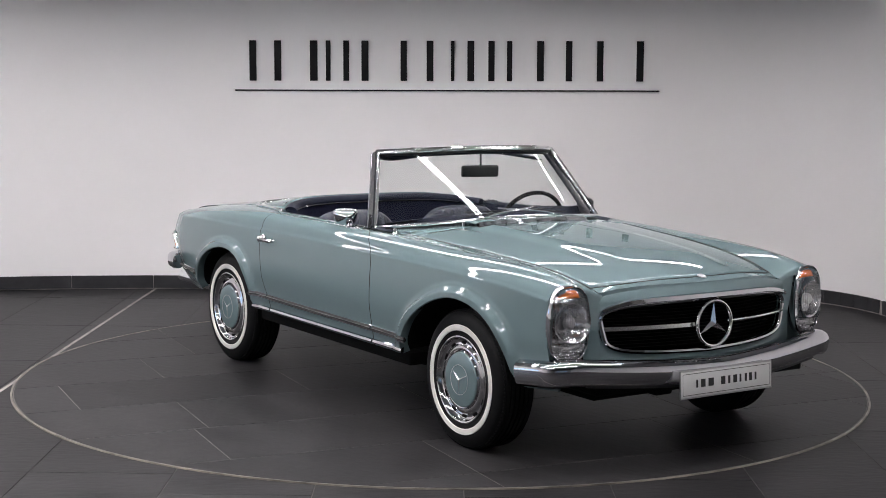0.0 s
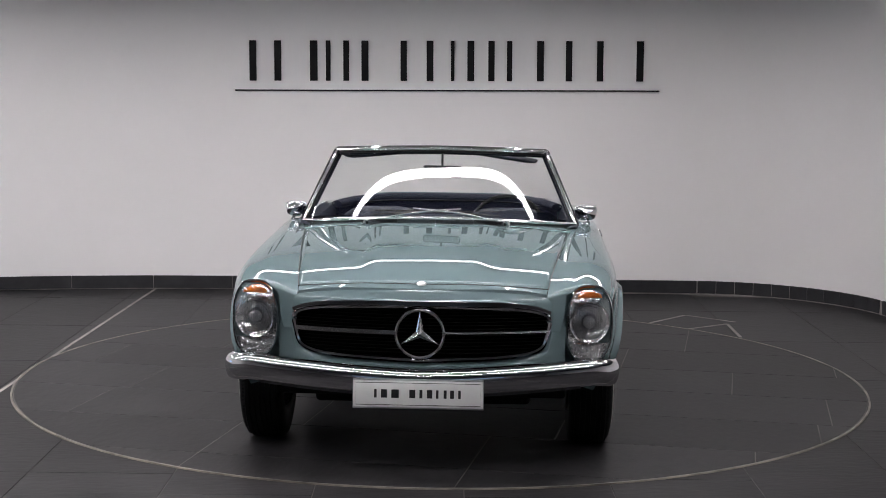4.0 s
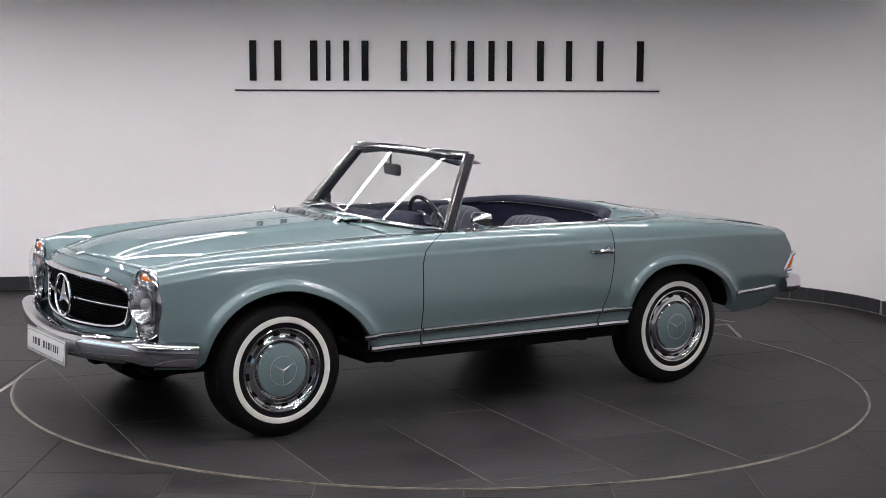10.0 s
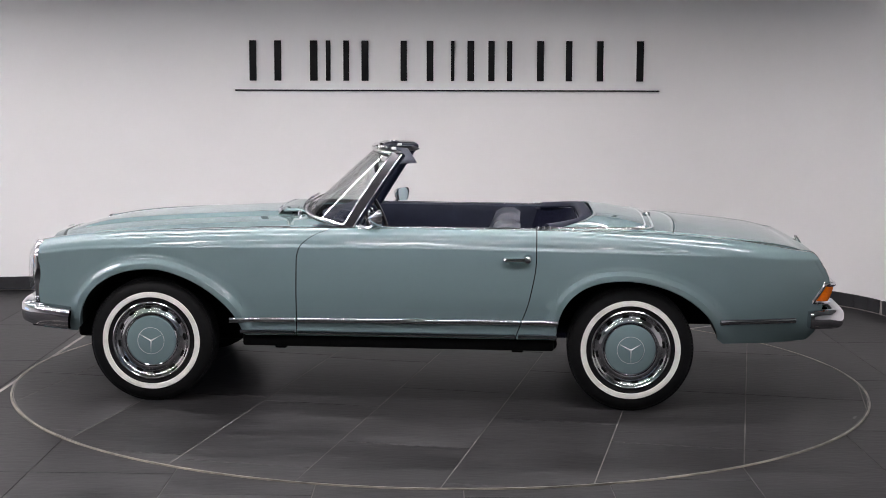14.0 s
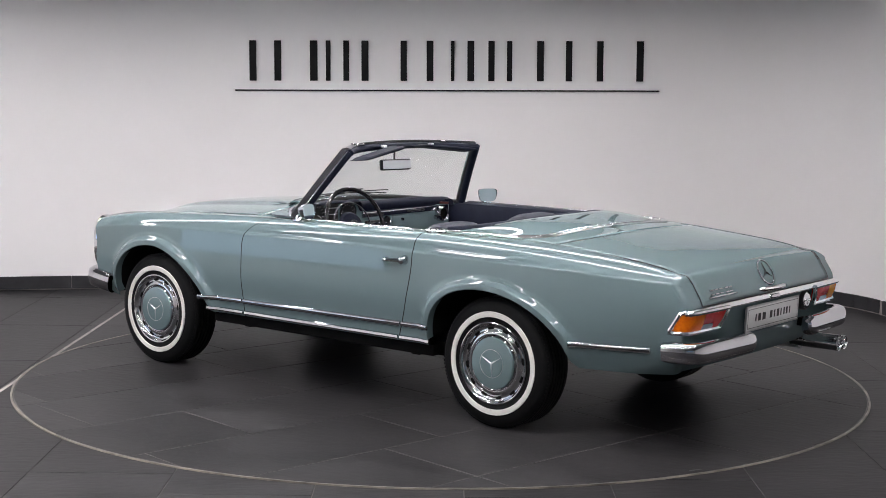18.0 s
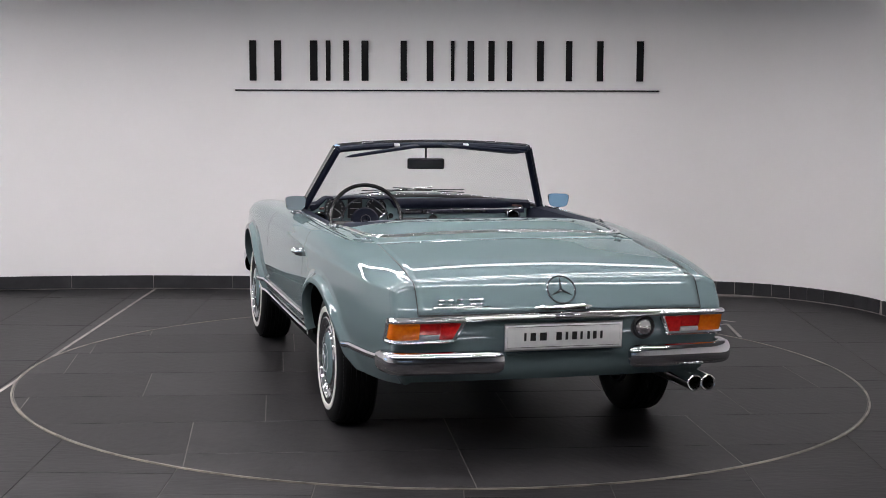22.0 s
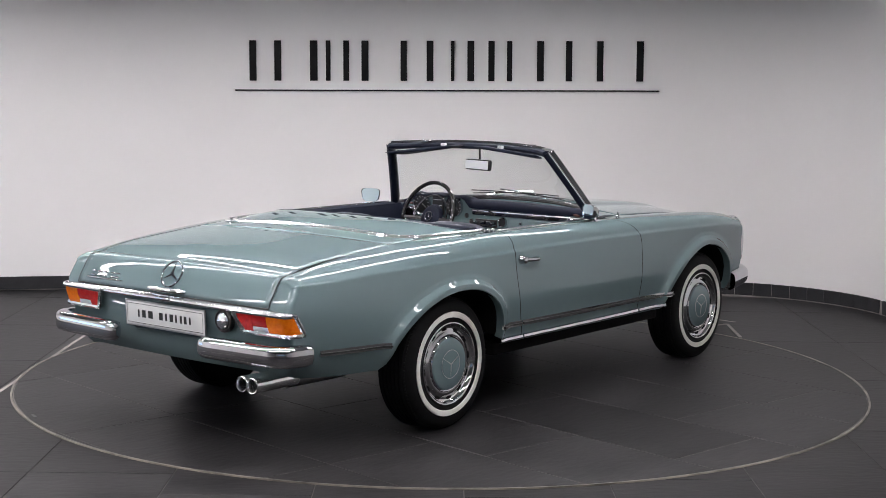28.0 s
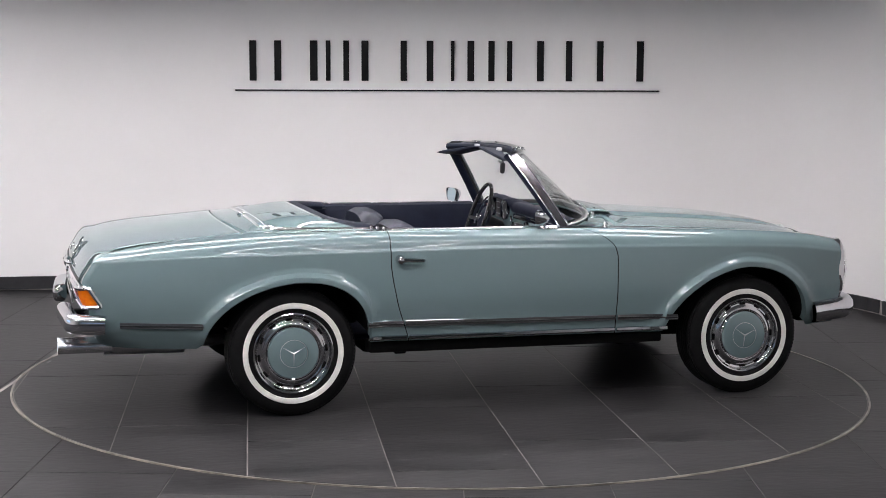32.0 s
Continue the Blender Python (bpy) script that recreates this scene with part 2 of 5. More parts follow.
def spline(points, n):
    """n + 1 points on a smooth line through the given ones."""
    ps = [Vector(p) for p in points]
    lens = [0.0]
    for a, b in zip(ps, ps[1:]):
        lens.append(lens[-1] + (b - a).length)
    fs = [curve_of([(l, p[k]) for l, p in zip(lens, ps)]) for k in range(3)]
    return [Vector([f(lens[-1] * i / n) for f in fs]) for i in range(n + 1)]


def lerp(a, b, t):
    return a + (b - a) * t


def step(a, b, x):
    t = min(max((x - a) / (b - a), 0.0), 1.0)
    return t * t * (3 - 2 * t)


def clip_to_disc(poly, r, n=120):
    """A convex polygon cut by a regular n-sided disc round the origin."""
    out = list(poly)
    for i in range(n):
        a = 2 * math.pi * (i + 0.5) / n
        c, s, lim = math.cos(a), math.sin(a), r
        new_poly = []
        for j, p in enumerate(out):
            q = out[(j + 1) % len(out)]
            dp, dq = p[0] * c + p[1] * s - lim, q[0] * c + q[1] * s - lim
            if dp <= 0:
                new_poly.append(p)
            if (dp < 0 < dq) or (dq < 0 < dp):
                k = dp / (dp - dq)
                new_poly.append((p[0] + (q[0] - p[0]) * k, p[1] + (q[1] - p[1]) * k))
        out = new_poly
        if len(out) < 3:
            return []
    return out


def slab(bm, poly, z0, z1, chamfer=0.003):
    """A flat piece with a small chamfer round its top."""
    cx, cy = sum(p[0] for p in poly) / len(poly), sum(p[1] for p in poly) / len(poly)

    def inset(p):
        d = math.hypot(p[0] - cx, p[1] - cy) or 1
        k = 1 - chamfer / d
        return (cx + (p[0] - cx) * k, cy + (p[1] - cy) * k)
    low = [bm.verts.new((*p, z0)) for p in poly]
    mid = [bm.verts.new((*p, z1 - chamfer * 0.5)) for p in poly]
    top = [bm.verts.new((*inset(p), z1)) for p in poly]
    n = len(poly)
    for a, b in ((low, mid), (mid, top)):
        for i in range(n):
            bm.faces.new((a[i], a[(i + 1) % n], b[(i + 1) % n], b[i]))
    bm.faces.new(top)


# ---------------------------------------------------------------- setting
def wall_path():
    """The plan of the room's wall: a long back wall that bends into both sides."""
    pts = [(-5.6, -10.5), (-5.6, 1.0)]
    for i in range(9):
        a = radians(180 - 10 * i)
        pts.append((-4.3 + 1.3 * math.cos(a), 1.0 + 1.75 * math.sin(a)))
    for x in (-3.3, -2.8, -2.3, -1.9, -1.5):
        pts.append((x, 3.235 - (x + 1.5) ** 2 * 0.062))
    pts += [(-0.5, 3.235), (0.6, 3.24), (1.9, 3.245)]
    for i in range(1, 11):
        a = radians(90 - 7.5 * i)
        pts.append((1.9 + 1.27 * math.cos(a), 1.975 + 1.27 * math.sin(a)))
    pts += [(3.36, 1.2), (3.58, -0.4), (3.74, -2.4), (3.80, -4.0), (3.80, -10.5)]
    return pts


SIDE_WINDOW = (-2.0, 0.1, 0.40, 1.15)       # y and z of the opening in the side wall
FRONT_WINDOW = (-3.4, 2.2, 1.0, 2.05)        # x and z of the opening behind the camera


def build_windows():
    """Daylit windows in the side wall and behind the camera, each with frame, mullions and panes."""
    def fill(name, m, w, h, n, glass):
        win = new(name)
        tagged(win, "pale blue daylit window in a slim dark frame", "window", kind="structure")
        win.matrix_basis = m
        bm = bmesh.new()
        for a, b, c, d in ((-w / 2, w / 2, 0, 0.05), (-w / 2, w / 2, h - 0.05, h), (-w / 2, -w / 2 + 0.05, 0.052, h - 0.052), (w / 2 - 0.05, w / 2, 0.052, h - 0.052)):
            box(bm, a, b, -0.03, 0.03, c, d, 0.004)
        part("window_frame", bm, BLACK, win)
        step_w = (w - 0.1) / n
        for i in range(n):
            x0 = -w / 2 + 0.05 + step_w * i
            bm = bmesh.new()
            box(bm, x0 + (0.022 if i else 0.0), x0 + step_w - (0.022 if i < n - 1 else 0.0), -0.004, 0.004, 0.05, h - 0.05)
            part("pane", bm, glass, win, smooth=False)
            if i:
                bm = bmesh.new()
                box(bm, x0 - 0.02, x0 + 0.02, -0.025, 0.025, 0.052, h - 0.052, 0.003)
                part("mullion", bm, BLACK, win)
    y0, y1, z0, z1 = SIDE_WINDOW
    fill("window_1", pose(-5.67, (y0 + y1) / 2, z0, 0, 0, 90), y1 - y0, z1 - z0, 1, SKYLIGHT)
    x0, x1, z0, z1 = FRONT_WINDOW
    fill("window_2", pose((x0 + x1) / 2, -10.59, z0), x1 - x0, z1 - z0, 4, DAYLIGHT)


def offset_path(pts, d):
    out = []
    for p, t, s, u in frames_along([(*q, 0) for q in pts]):
        out.append((p.x + s.x * d, p.y + s.y * d))
    return out


def build_setting():
    path = wall_path()
    outer = offset_path(path, -0.14)
    bm = bmesh.new()

    def wall_piece(pts, back, z0, z1):
        ends = grid(bm, [[(*p, z0), (*p, z1), (*q, z1), (*q, z0)] for p, q in zip(pts, back)], closed_v=True)
        bm.faces.new(ends[0])
        bm.faces.new(ends[-1])
    wy0, wy1, wz0, wz1 = SIDE_WINDOW
    wall_piece([path[0], (-5.6, wy0)], [(-5.74, -10.5), (-5.74, wy0)], -0.02, CEILING_Z)
    for z0, z1 in ((-0.02, wz0), (wz1, CEILING_Z)):
        wall_piece([(-5.6, wy0), (-5.6, wy1)], [(-5.74, wy0), (-5.74, wy1)], z0, z1)
    wall_piece([(-5.6, wy1)] + path[1:], [(-5.74, wy1)] + outer[1:], -0.02, CEILING_Z)
    wall = part("wall_back", bm, WALL_PAINT, angle=60)
    tagged(wall, "plain off-white painted wall that bends into the sides", "wall", kind="structure")
    bm = bmesh.new()
    fx0, fx1, fz0, fz1 = FRONT_WINDOW
    box(bm, -5.8, fx0, -10.66, -10.52, -0.02, CEILING_Z)
    box(bm, fx1, 4.6, -10.66, -10.52, -0.02, CEILING_Z)
    box(bm, fx0, fx1, -10.66, -10.52, -0.02, fz0)
    box(bm, fx0, fx1, -10.66, -10.52, fz1, CEILING_Z)
    tagged(part("wall_front", bm, DARK_WALL, smooth=False), "plain grey painted wall", "wall", kind="structure")
    bm = bmesh.new()
    box(bm, -5.8, 4.6, -10.66, 3.5, CEILING_Z + 0.004, CEILING_Z + 0.12)
    tagged(part("ceiling", bm, CEILING_PAINT, smooth=False), "plain grey flat ceiling", "ceiling", kind="structure")

    # skirting of single slate pieces along the wall
    skirt = new("baseboard")
    tagged(skirt, "dark slate skirting tiles with pale joints", "skirting", kind="structure")
    bm = bmesh.new()
    inner = offset_path(path, 0.004)
    back = offset_path(path, -0.004)
    grid(bm, [[(*p, -0.01), (*p, 0.094), (*q, 0.094), (*q, -0.01)] for p, q in zip(inner, back)], closed_v=True)
    part("joint_strip", bm, GROUT, skirt, "pale grout line")

    def piece(a, b):
        a, b = Vector((*a, 0)), Vector((*b, 0))
        t = (b - a).normalized()
        s = Vector((t.y, -t.x, 0))
        a, b = a + t * 0.0025, b - t * 0.0025
        bm = bmesh.new()
        lo, hi, dep = 0.003, 0.098, 0.012
        ring = []
        for p in (a, b):
            ring.append([p + Vector((0, 0, lo)), p + s * dep + Vector((0, 0, lo)), p + s * dep + Vector((0, 0, hi - 0.003)),
                         p + s * (dep - 0.003) + Vector((0, 0, hi)), p + Vector((0, 0, hi))])
        vs = grid(bm, ring, closed_v=True)
        bm.faces.new(vs[0])
        bm.faces.new(vs[1])
        part("tile", bm, SKIRT, skirt, smooth=False)
    # straight run: cuts lie on the floor's joints; curve: narrow cuts
    cuts = [-3.45, -2.82, -2.21, -1.61, -1.0, -0.4, 0.2, 0.8, 1.36, 1.96]

    def back_y(x):
        for (xa, ya), (xb, yb) in zip(path, path[1:]):
            if xa <= x <= xb and ya > 0.9 and yb > 0.9:
                return lerp(ya, yb, (x - xa) / (xb - xa))
        return 3.24
    for a, b in zip(cuts, cuts[1:]):
        piece((a, back_y(a)), (b, back_y(b)))
    ang = [90 - 3 - 6.4 * i for i in range(15)]
    for a, b in zip(ang, ang[1:]):
        pa, pb = [(1.9 + 1.27 * math.cos(radians(q)), 1.975 + 1.27 * math.sin(radians(q))) for q in (a, b)]
        if b > 14:
            piece(pa, pb)
    for (a, b), n in (((Vector((3.127, 2.304)), Vector((3.36, 1.2))), 2), ((Vector((3.36, 1.2)), Vector((3.58, -0.4))), 3), ((Vector((3.58, -0.4)), Vector((3.74, -2.4))), 3)):
        for i in range(n):
            piece(tuple(a.lerp(b, i / n)), tuple(a.lerp(b, (i + 1) / n)))

    # floor
    bm = bmesh.new()
    box(bm, -6.0, 4.8, -10.8, 3.6, -0.2, -0.0095)
    floor = part("floor", bm, DARK_GROUT, smooth=False)
    tagged(floor, "dark grey slate tile floor with thin pale joints", "floor", kind="structure")
    rng = random.Random(5)
    shared = {}
    for i in range(-10, 8):
        x0 = 0.098 + (i) * 0.604
        off = rng.choice((0.0, 0.6, 0.3))
        if i == -3:
            off = -2.1 + 12.0
        j = -11
        while j < 4:
            y0 = off % 1.2 + j * 1.2
            j += 1
            y1 = y0 + 1.2
            if y1 < -10.6 or y0 > 3.3 or x0 > 4.3:
                continue
            yb = min(y1, 3.22 if x0 < 1.9 else 3.1)
            far = max(abs(x0), abs(x0 + 0.6)), max(abs(y0), abs(y1))
            if math.hypot(*far) < TURN_R - 0.05:
                continue
            key = round(yb - y0, 3)
            if key not in shared:
                bm = bmesh.new()
                slab(bm, [(0.0017, 0.0017), (0.6023, 0.0017), (0.6023, key - 0.0017), (0.0017, key - 0.0017)], -0.0095, -0.006, 0.002)
                ob = part("floor_tile", bm, SLATE, floor, smooth=False)
                shared[key] = ob.data
            else:
                ob = new("floor_tile", shared[key])
                ob.parent = floor
            ob.location = (x0, y0, 0)
    # wide pale expansion joint beside the turntable
    bm = bmesh.new()
    sweep(bm, [(-2.37, -3.5, -0.005), (-2.195, 3.2, -0.005)], [(-0.010, -0.002), (0.010, -0.002), (0.010, 0.0006), (-0.010, 0.0006)])
    part("expansion_joint", bm, GROUT, floor, "wide pale grout joint", smooth=False)

    # pale joints of the small infill pieces behind the turntable
    for a, b in (((1.42, 1.87), (1.71, 2.21)), ((1.71, 2.21), (2.01, 1.94)), ((1.62, 1.62), (1.94, 1.86)), ((1.94, 1.86), (1.93, 1.34))):
        bm = bmesh.new()
        sweep(bm, [(*a, -0.0055), (*b, -0.0055)], [(-0.010, -0.001), (0.010, -0.001), (0.010, 0.0012), (-0.010, 0.0012)])
        part("infill_joint", bm, GROUT, floor, "pale grout joint", smooth=False)

    bm = bmesh.new()
    rows = []
    for i in range(180):
        a = 2 * math.pi * i / 180
        rows.append([(r * math.cos(a), r * math.sin(a), z) for r, z in ((TURN_R + 0.003, -0.008), (TURN_R + 0.003, 0.0), (TURN_R + 0.012, 0.0003), (TURN_R + 0.014, -0.008))])
    grid(bm, rows, closed_u=True)
    ring = part("turntable_rim", bm, BRASS)
    tagged(ring, "thin worn metal ring set flush round the turntable", "trim", kind="structure")


def build_turntable():
    table = new("turntable")
    tagged(table, "round slate-tiled turntable let into the floor", "turntable", kind="structure")
    bm = bmesh.new()
    lathe(bm, [(0.0, -0.0012), (TURN_R - 0.004, -0.0012), (TURN_R, -0.0045), (TURN_R, -0.0085), (0, -0.0085)], 180, pose(0, 0, 0, 90, 0, 0))
    part("disc", bm, DARK_GROUT, table, "grouted round base")
    rng = random.Random(2)
    turn = radians(-8.8)
    c, s = math.cos(turn), math.sin(turn)
    known = {0: 0.87, -1: 0.39, -2: -0.24}
    for k in range(-5, 5):
        u0 = 0.137 + 0.6 * k
        off = known.get(k, rng.choice((0.1, 0.5, 0.8)))
        for j in range(-4, 4):
            v0 = off + 1.2 * j
            g = 0.0026
            poly = [(u0 + g, v0 + g), (u0 + 0.6 - g, v0 + g), (u0 + 0.6 - g, v0 + 1.2 - g), (u0 + g, v0 + 1.2 - g)]
            poly = [(u * c - w * s, u * s + w * c) for u, w in poly]
            poly = clip_to_disc(poly, TURN_R - 0.006)
            if len(poly) > 2:
                bm = bmesh.new()
                slab(bm, poly, -0.0012, 0.0, 0.0008)
                part("tile", bm, SLATE, table, smooth=False)
    bm = bmesh.new()
    box(bm, -0.007, 0.007, -0.032, 0.032, -0.001, 0.0012, 0.0, pose(-2.085, 0.848, 0, 0, 0, 158))
    part("finger_slot", bm, INK, table, "short dark slot at the turntable's edge", smooth=False)
    return table


def build_lights():
    """Parallel linear lights across the ceiling above the turntable."""
    w, x0, x1 = 0.08, -4.9, 2.1
    first = None
    for y in LIGHT_ROWS:
        if first:
            copy_thing(first, pose((x0 + x1) / 2, y, CEILING_Z))
            continue
        lamp = new("ceiling_light")
        tagged(lamp, "long white linear light fixed under the ceiling", "ceiling light", "rows of ceiling lights")
        lamp.matrix_basis = pose((x0 + x1) / 2, y, CEILING_Z)
        h = (x1 - x0) / 2
        bm = bmesh.new()
        box(bm, -h - 0.02, h + 0.02, -w / 2 - 0.012, w / 2 + 0.012, -0.030, 0.0, 0.004)
        for q in (-1, 1):
            box(bm, -h - 0.02, h + 0.02, q * (w / 2 + 0.006) - 0.006, q * (w / 2 + 0.006) + 0.006, -0.044, -0.031, 0.002)
        part("housing", bm, STEEL, lamp)
        bm = bmesh.new()
        box(bm, -h, h, -w / 2, w / 2, -0.040, -0.0305, 0.003)
        part("diffuser", bm, LIGHT, lamp, "glowing white diffuser")
        first = lamp


def build_sign():
    """The dealer's name stands as plain upright bars over a thin line."""
    sign = new("wall_sign")
    tagged(sign, "black raised sign with a thin line beneath on the wall", "sign")
    sign.matrix_basis = pose(0.02, 3.235, 1.754, 0, -0.5, 0)

    bars = ((-1.492, -1.441), (-1.304, -1.253), (-1.035, -0.979), (-0.915, -0.881), (-0.783, -0.74), (-0.646, -0.594), (-0.351, -0.304), (-0.154, -0.103), (0.03, 0.056), (0.154, 0.205), (0.312, 0.359), (0.453, 0.492), (0.68, 0.731), (0.898, 0.945), (1.133, 1.18), (1.432, 1.484))
    for a, b in bars:
        bm = bmesh.new()
        box(bm, a, b, -0.022, 0.0, -0.151, 0.151, 0.002)
        part("bar", bm, SIGN_BLACK, sign)
    bm = bmesh.new()
    box(bm, -1.604, 1.608, -0.02, 0.0, -0.228, -0.218, 0.002)
    part("underline", bm, SIGN_BLACK, sign, "thin black line")


build_setting()
turntable = build_turntable()
build_windows()
build_lights()
build_sign()
# ---------------------------------------------------------------- the car: lines of its body
# x runs forward from the turntable's axis, y to the car's own left side, z up
CENTRE_Z = flowing([(2.10, 0.780), (1.95, 0.822), (1.8, 0.850), (1.6, 0.873), (1.3, 0.895), (1.0, 0.912), (0.75, 0.925)])
SEAM_Y = flowing([(2.0, 0.522), (1.6, 0.57), (1.2, 0.615), (0.75, 0.66), (0.4, 0.69), (-0.5, 0.68), (-1.1, 0.635), (-1.9, 0.635)])
SEAM_Z = flowing([(2.0, 0.752), (1.85, 0.796), (1.6, 0.834), (1.3, 0.857), (1.0, 0.872), (0.7, 0.884), (0.4, 0.886), (-0.5, 0.892), (-0.8, 0.892),
                   (-1.1, 0.884), (-1.4, 0.860), (-1.65, 0.837), (-1.78, 0.821), (-1.9, 0.798)])
CROWN_Y = flowing([(2.0, 0.675), (1.7, 0.70), (1.3, 0.715), (0.7, 0.735), (0.3, 0.76), (-0.5, 0.76), (-1.1, 0.735), (-1.5, 0.708), (-1.75, 0.688), (-1.9, 0.664)])
CROWN_Z = flowing([(2.0, 0.802), (1.85, 0.829), (1.7, 0.845), (1.5, 0.857), (1.1, 0.872), (0.8, 0.882), (0.55, 0.887), (0.3, 0.891), (-0.5, 0.893),
                    (-0.8, 0.886), (-1.1, 0.873), (-1.4, 0.850), (-1.65, 0.829), (-1.9, 0.799)])
BELT_Y = flowing([(2.0, 0.788), (1.8, 0.815), (1.6, 0.832), (1.2, 0.845), (0.6, 0.852), (0.0, 0.856), (-0.6, 0.851), (-1.1, 0.840), (-1.6, 0.801), (-1.78, 0.772), (-1.9, 0.732)])
BELT_Z = flowing([(2.0, 0.742), (1.69, 0.779), (1.15, 0.796), (0.66, 0.803), (0.04, 0.810), (-0.5, 0.805), (-1.1, 0.797), (-1.4, 0.791), (-1.9, 0.768)])
MID_Y = flowing([(2.0, 0.792), (1.8, 0.822), (1.6, 0.842), (1.2, 0.860), (0.6, 0.868), (0.0, 0.872), (-0.6, 0.868), (-1.1, 0.856), (-1.6, 0.815), (-1.78, 0.784), (-1.9, 0.743)])
TRIM_Y = flowing([(2.0, 0.765), (1.6, 0.822), (1.0, 0.846), (0.0, 0.850), (-0.6, 0.846), (-1.2, 0.828), (-1.6, 0.788), (-1.78, 0.758), (-1.9, 0.718)])
LOW_Y = flowing([(2.0, 0.72), (1.6, 0.795), (1.0, 0.832), (0.0, 0.838), (-0.6, 0.832), (-1.2, 0.80), (-1.6, 0.752), (-1.78, 0.715), (-1.9, 0.665)])
LOW_Z = curve_of([(2.0, 0.352), (1.8, 0.345), (1.0, 0.352), (0.0, 0.356), (-0.6, 0.356), (-1.4, 0.345), (-1.75, 0.346), (-1.9, 0.350)])
TAIL_X = curve_of([(0.33, -1.83), (0.37, -1.885), (0.42, -1.915), (0.46, -1.925), (0.55, -1.938), (0.66, -1.965), (0.74, -1.925), (0.80, -1.885), (0.83, -1.85)])


TAIL_ROUND = 0.032       # radius of the tail's edge


def section(x, n=34):
    """Half of the body's cross-section at x, from the bonnet's or lid's seam over the wing's crown down to the sill."""
    # the shoulder is fullest along the doors and softens towards the tail
    k = step(-1.75, -0.9, x)
    y = [SEAM_Y(x), lerp(SEAM_Y(x), CROWN_Y(x), 0.5), CROWN_Y(x), lerp(CROWN_Y(x), BELT_Y(x), lerp(0.56, 0.62, k)), lerp(CROWN_Y(x), BELT_Y(x), lerp(0.80, 0.86, k)), BELT_Y(x) - 0.003, BELT_Y(x) + 0.004, MID_Y(x), TRIM_Y(x), LOW_Y(x)]
    z = [SEAM_Z(x), lerp(SEAM_Z(x), CROWN_Z(x), 0.62), CROWN_Z(x), lerp(CROWN_Z(x), BELT_Z(x), lerp(0.34, 0.24, k)), lerp(CROWN_Z(x), BELT_Z(x), lerp(0.62, 0.56, k)), BELT_Z(x) + 0.005, BELT_Z(x) - 0.0035, 0.58, 0.437, LOW_Z(x)]
    if SEAM_Z(x) > CROWN_Z(x):
        z[1] = lerp(SEAM_Z(x), CROWN_Z(x), 0.4)
    us = [0.0]
    for i in range(1, 10):
        us.append(us[-1] + math.hypot(y[i] - y[i - 1], z[i] - z[i - 1]))
    return curve_of(list(zip(us, y))), curve_of(list(zip(us, z))), us


ARCHES = ((1.405, 0.683, 0.350, 0.384, 2.2, 0.455, 1.65), (-0.945, 0.664, 0.358, 0.335, 2.4, 0.463, 1.85))


def arch_measure(x, z):
    """How far a point lies outside the nearest wheel arch: below 0 inside it, in parts of the arch's size."""
    best = 9.0
    for cx, top, low, front, nf, rear, nr in ARCHES:
        w, n = (front, nf) if x > cx else (rear, nr)
        dx = abs(x - cx) / w
        dz = max(z - low, 0.0) / (top - low)
        best = min(best, (dx**n + dz**n) ** (1 / n) - 1)
    return best


def arch_z(x):
    for cx, top, low, front, nf, rear, nr in ARCHES:
        w, n = (front, nf) if x > cx else (rear, nr)
        dx = abs(x - cx) / w
        if dx < 1:
            return low + (top - low) * (1 - dx**n) ** (1 / n)
    return None


def side_point(x, f, low=None):
    """A point of the left side at station x, f from 0 at the seam to 1 at the sill or the arch."""
    fy, fz, us = section(x)
    end = us[-1]
    az = arch_z(x)
    if az is not None:
        a, b = us[2], us[-1]
        for _ in range(24):
            mid = (a + b) / 2
            if fz(mid) > az:
                a = mid
            else:
                b = mid
        end = min((a + b) / 2, us[-1])
    # points crowd round the crease below the shoulder
    ub = (us[5] + us[6]) / 2
    if f < 0.42:
        u = (ub - 0.018) * f / 0.42
    elif f < 0.53:
        u = ub - 0.018 + 0.036 * (f - 0.42) / 0.11
    else:
        u = ub + 0.018 + (end - ub - 0.018) * (f - 0.53) / 0.47
    y, z = fy(u), fz(u)
    d = arch_measure(x, z)
    if z < 0.80:
        y += 0.024 * (1 - step(0.070, 0.155, d)) * step(0.33, 0.42, z) + 0.004 * (1 - step(0.16, 0.22, d))
    xx = x
    if x < -1.45:
        t = (x + 1.45) / (-0.45)
        xx = -1.45 + (TAIL_X(z) + TAIL_ROUND + 1.45) * t
    return Vector((xx, y, z))


def side_panel(front, back, stations, f0=0.0, rows=40):
    """A grid over the left side between two seam lines, each a function of height."""
    out = []
    for t in stations:
        col = []
        for j in range(rows + 1):
            f = lerp(f0, 1.0, j / rows)
            x = lerp(front(0.6), back(0.6), t)
            for _ in range(5):
                p = side_point(x, f)
                x = lerp(front(p.z), back(p.z), t)
            col.append(side_point(x, f))
        out.append(col)
    return out


def mirrored(rows):
    return [[Vector((p.x, -p.y, p.z)) for p in r] for r in rows]


DOOR_FRONT = curve_of([(0.30, 0.682), (0.74, 0.682), (0.80, 0.668), (0.835, 0.635), (0.865, 0.585), (0.885, 0.52), (0.9, 0.45)])
DOOR_BACK = curve_of([(0.30, -0.395), (0.368, -0.411), (0.564, -0.476), (0.76, -0.506), (0.9, -0.506)])


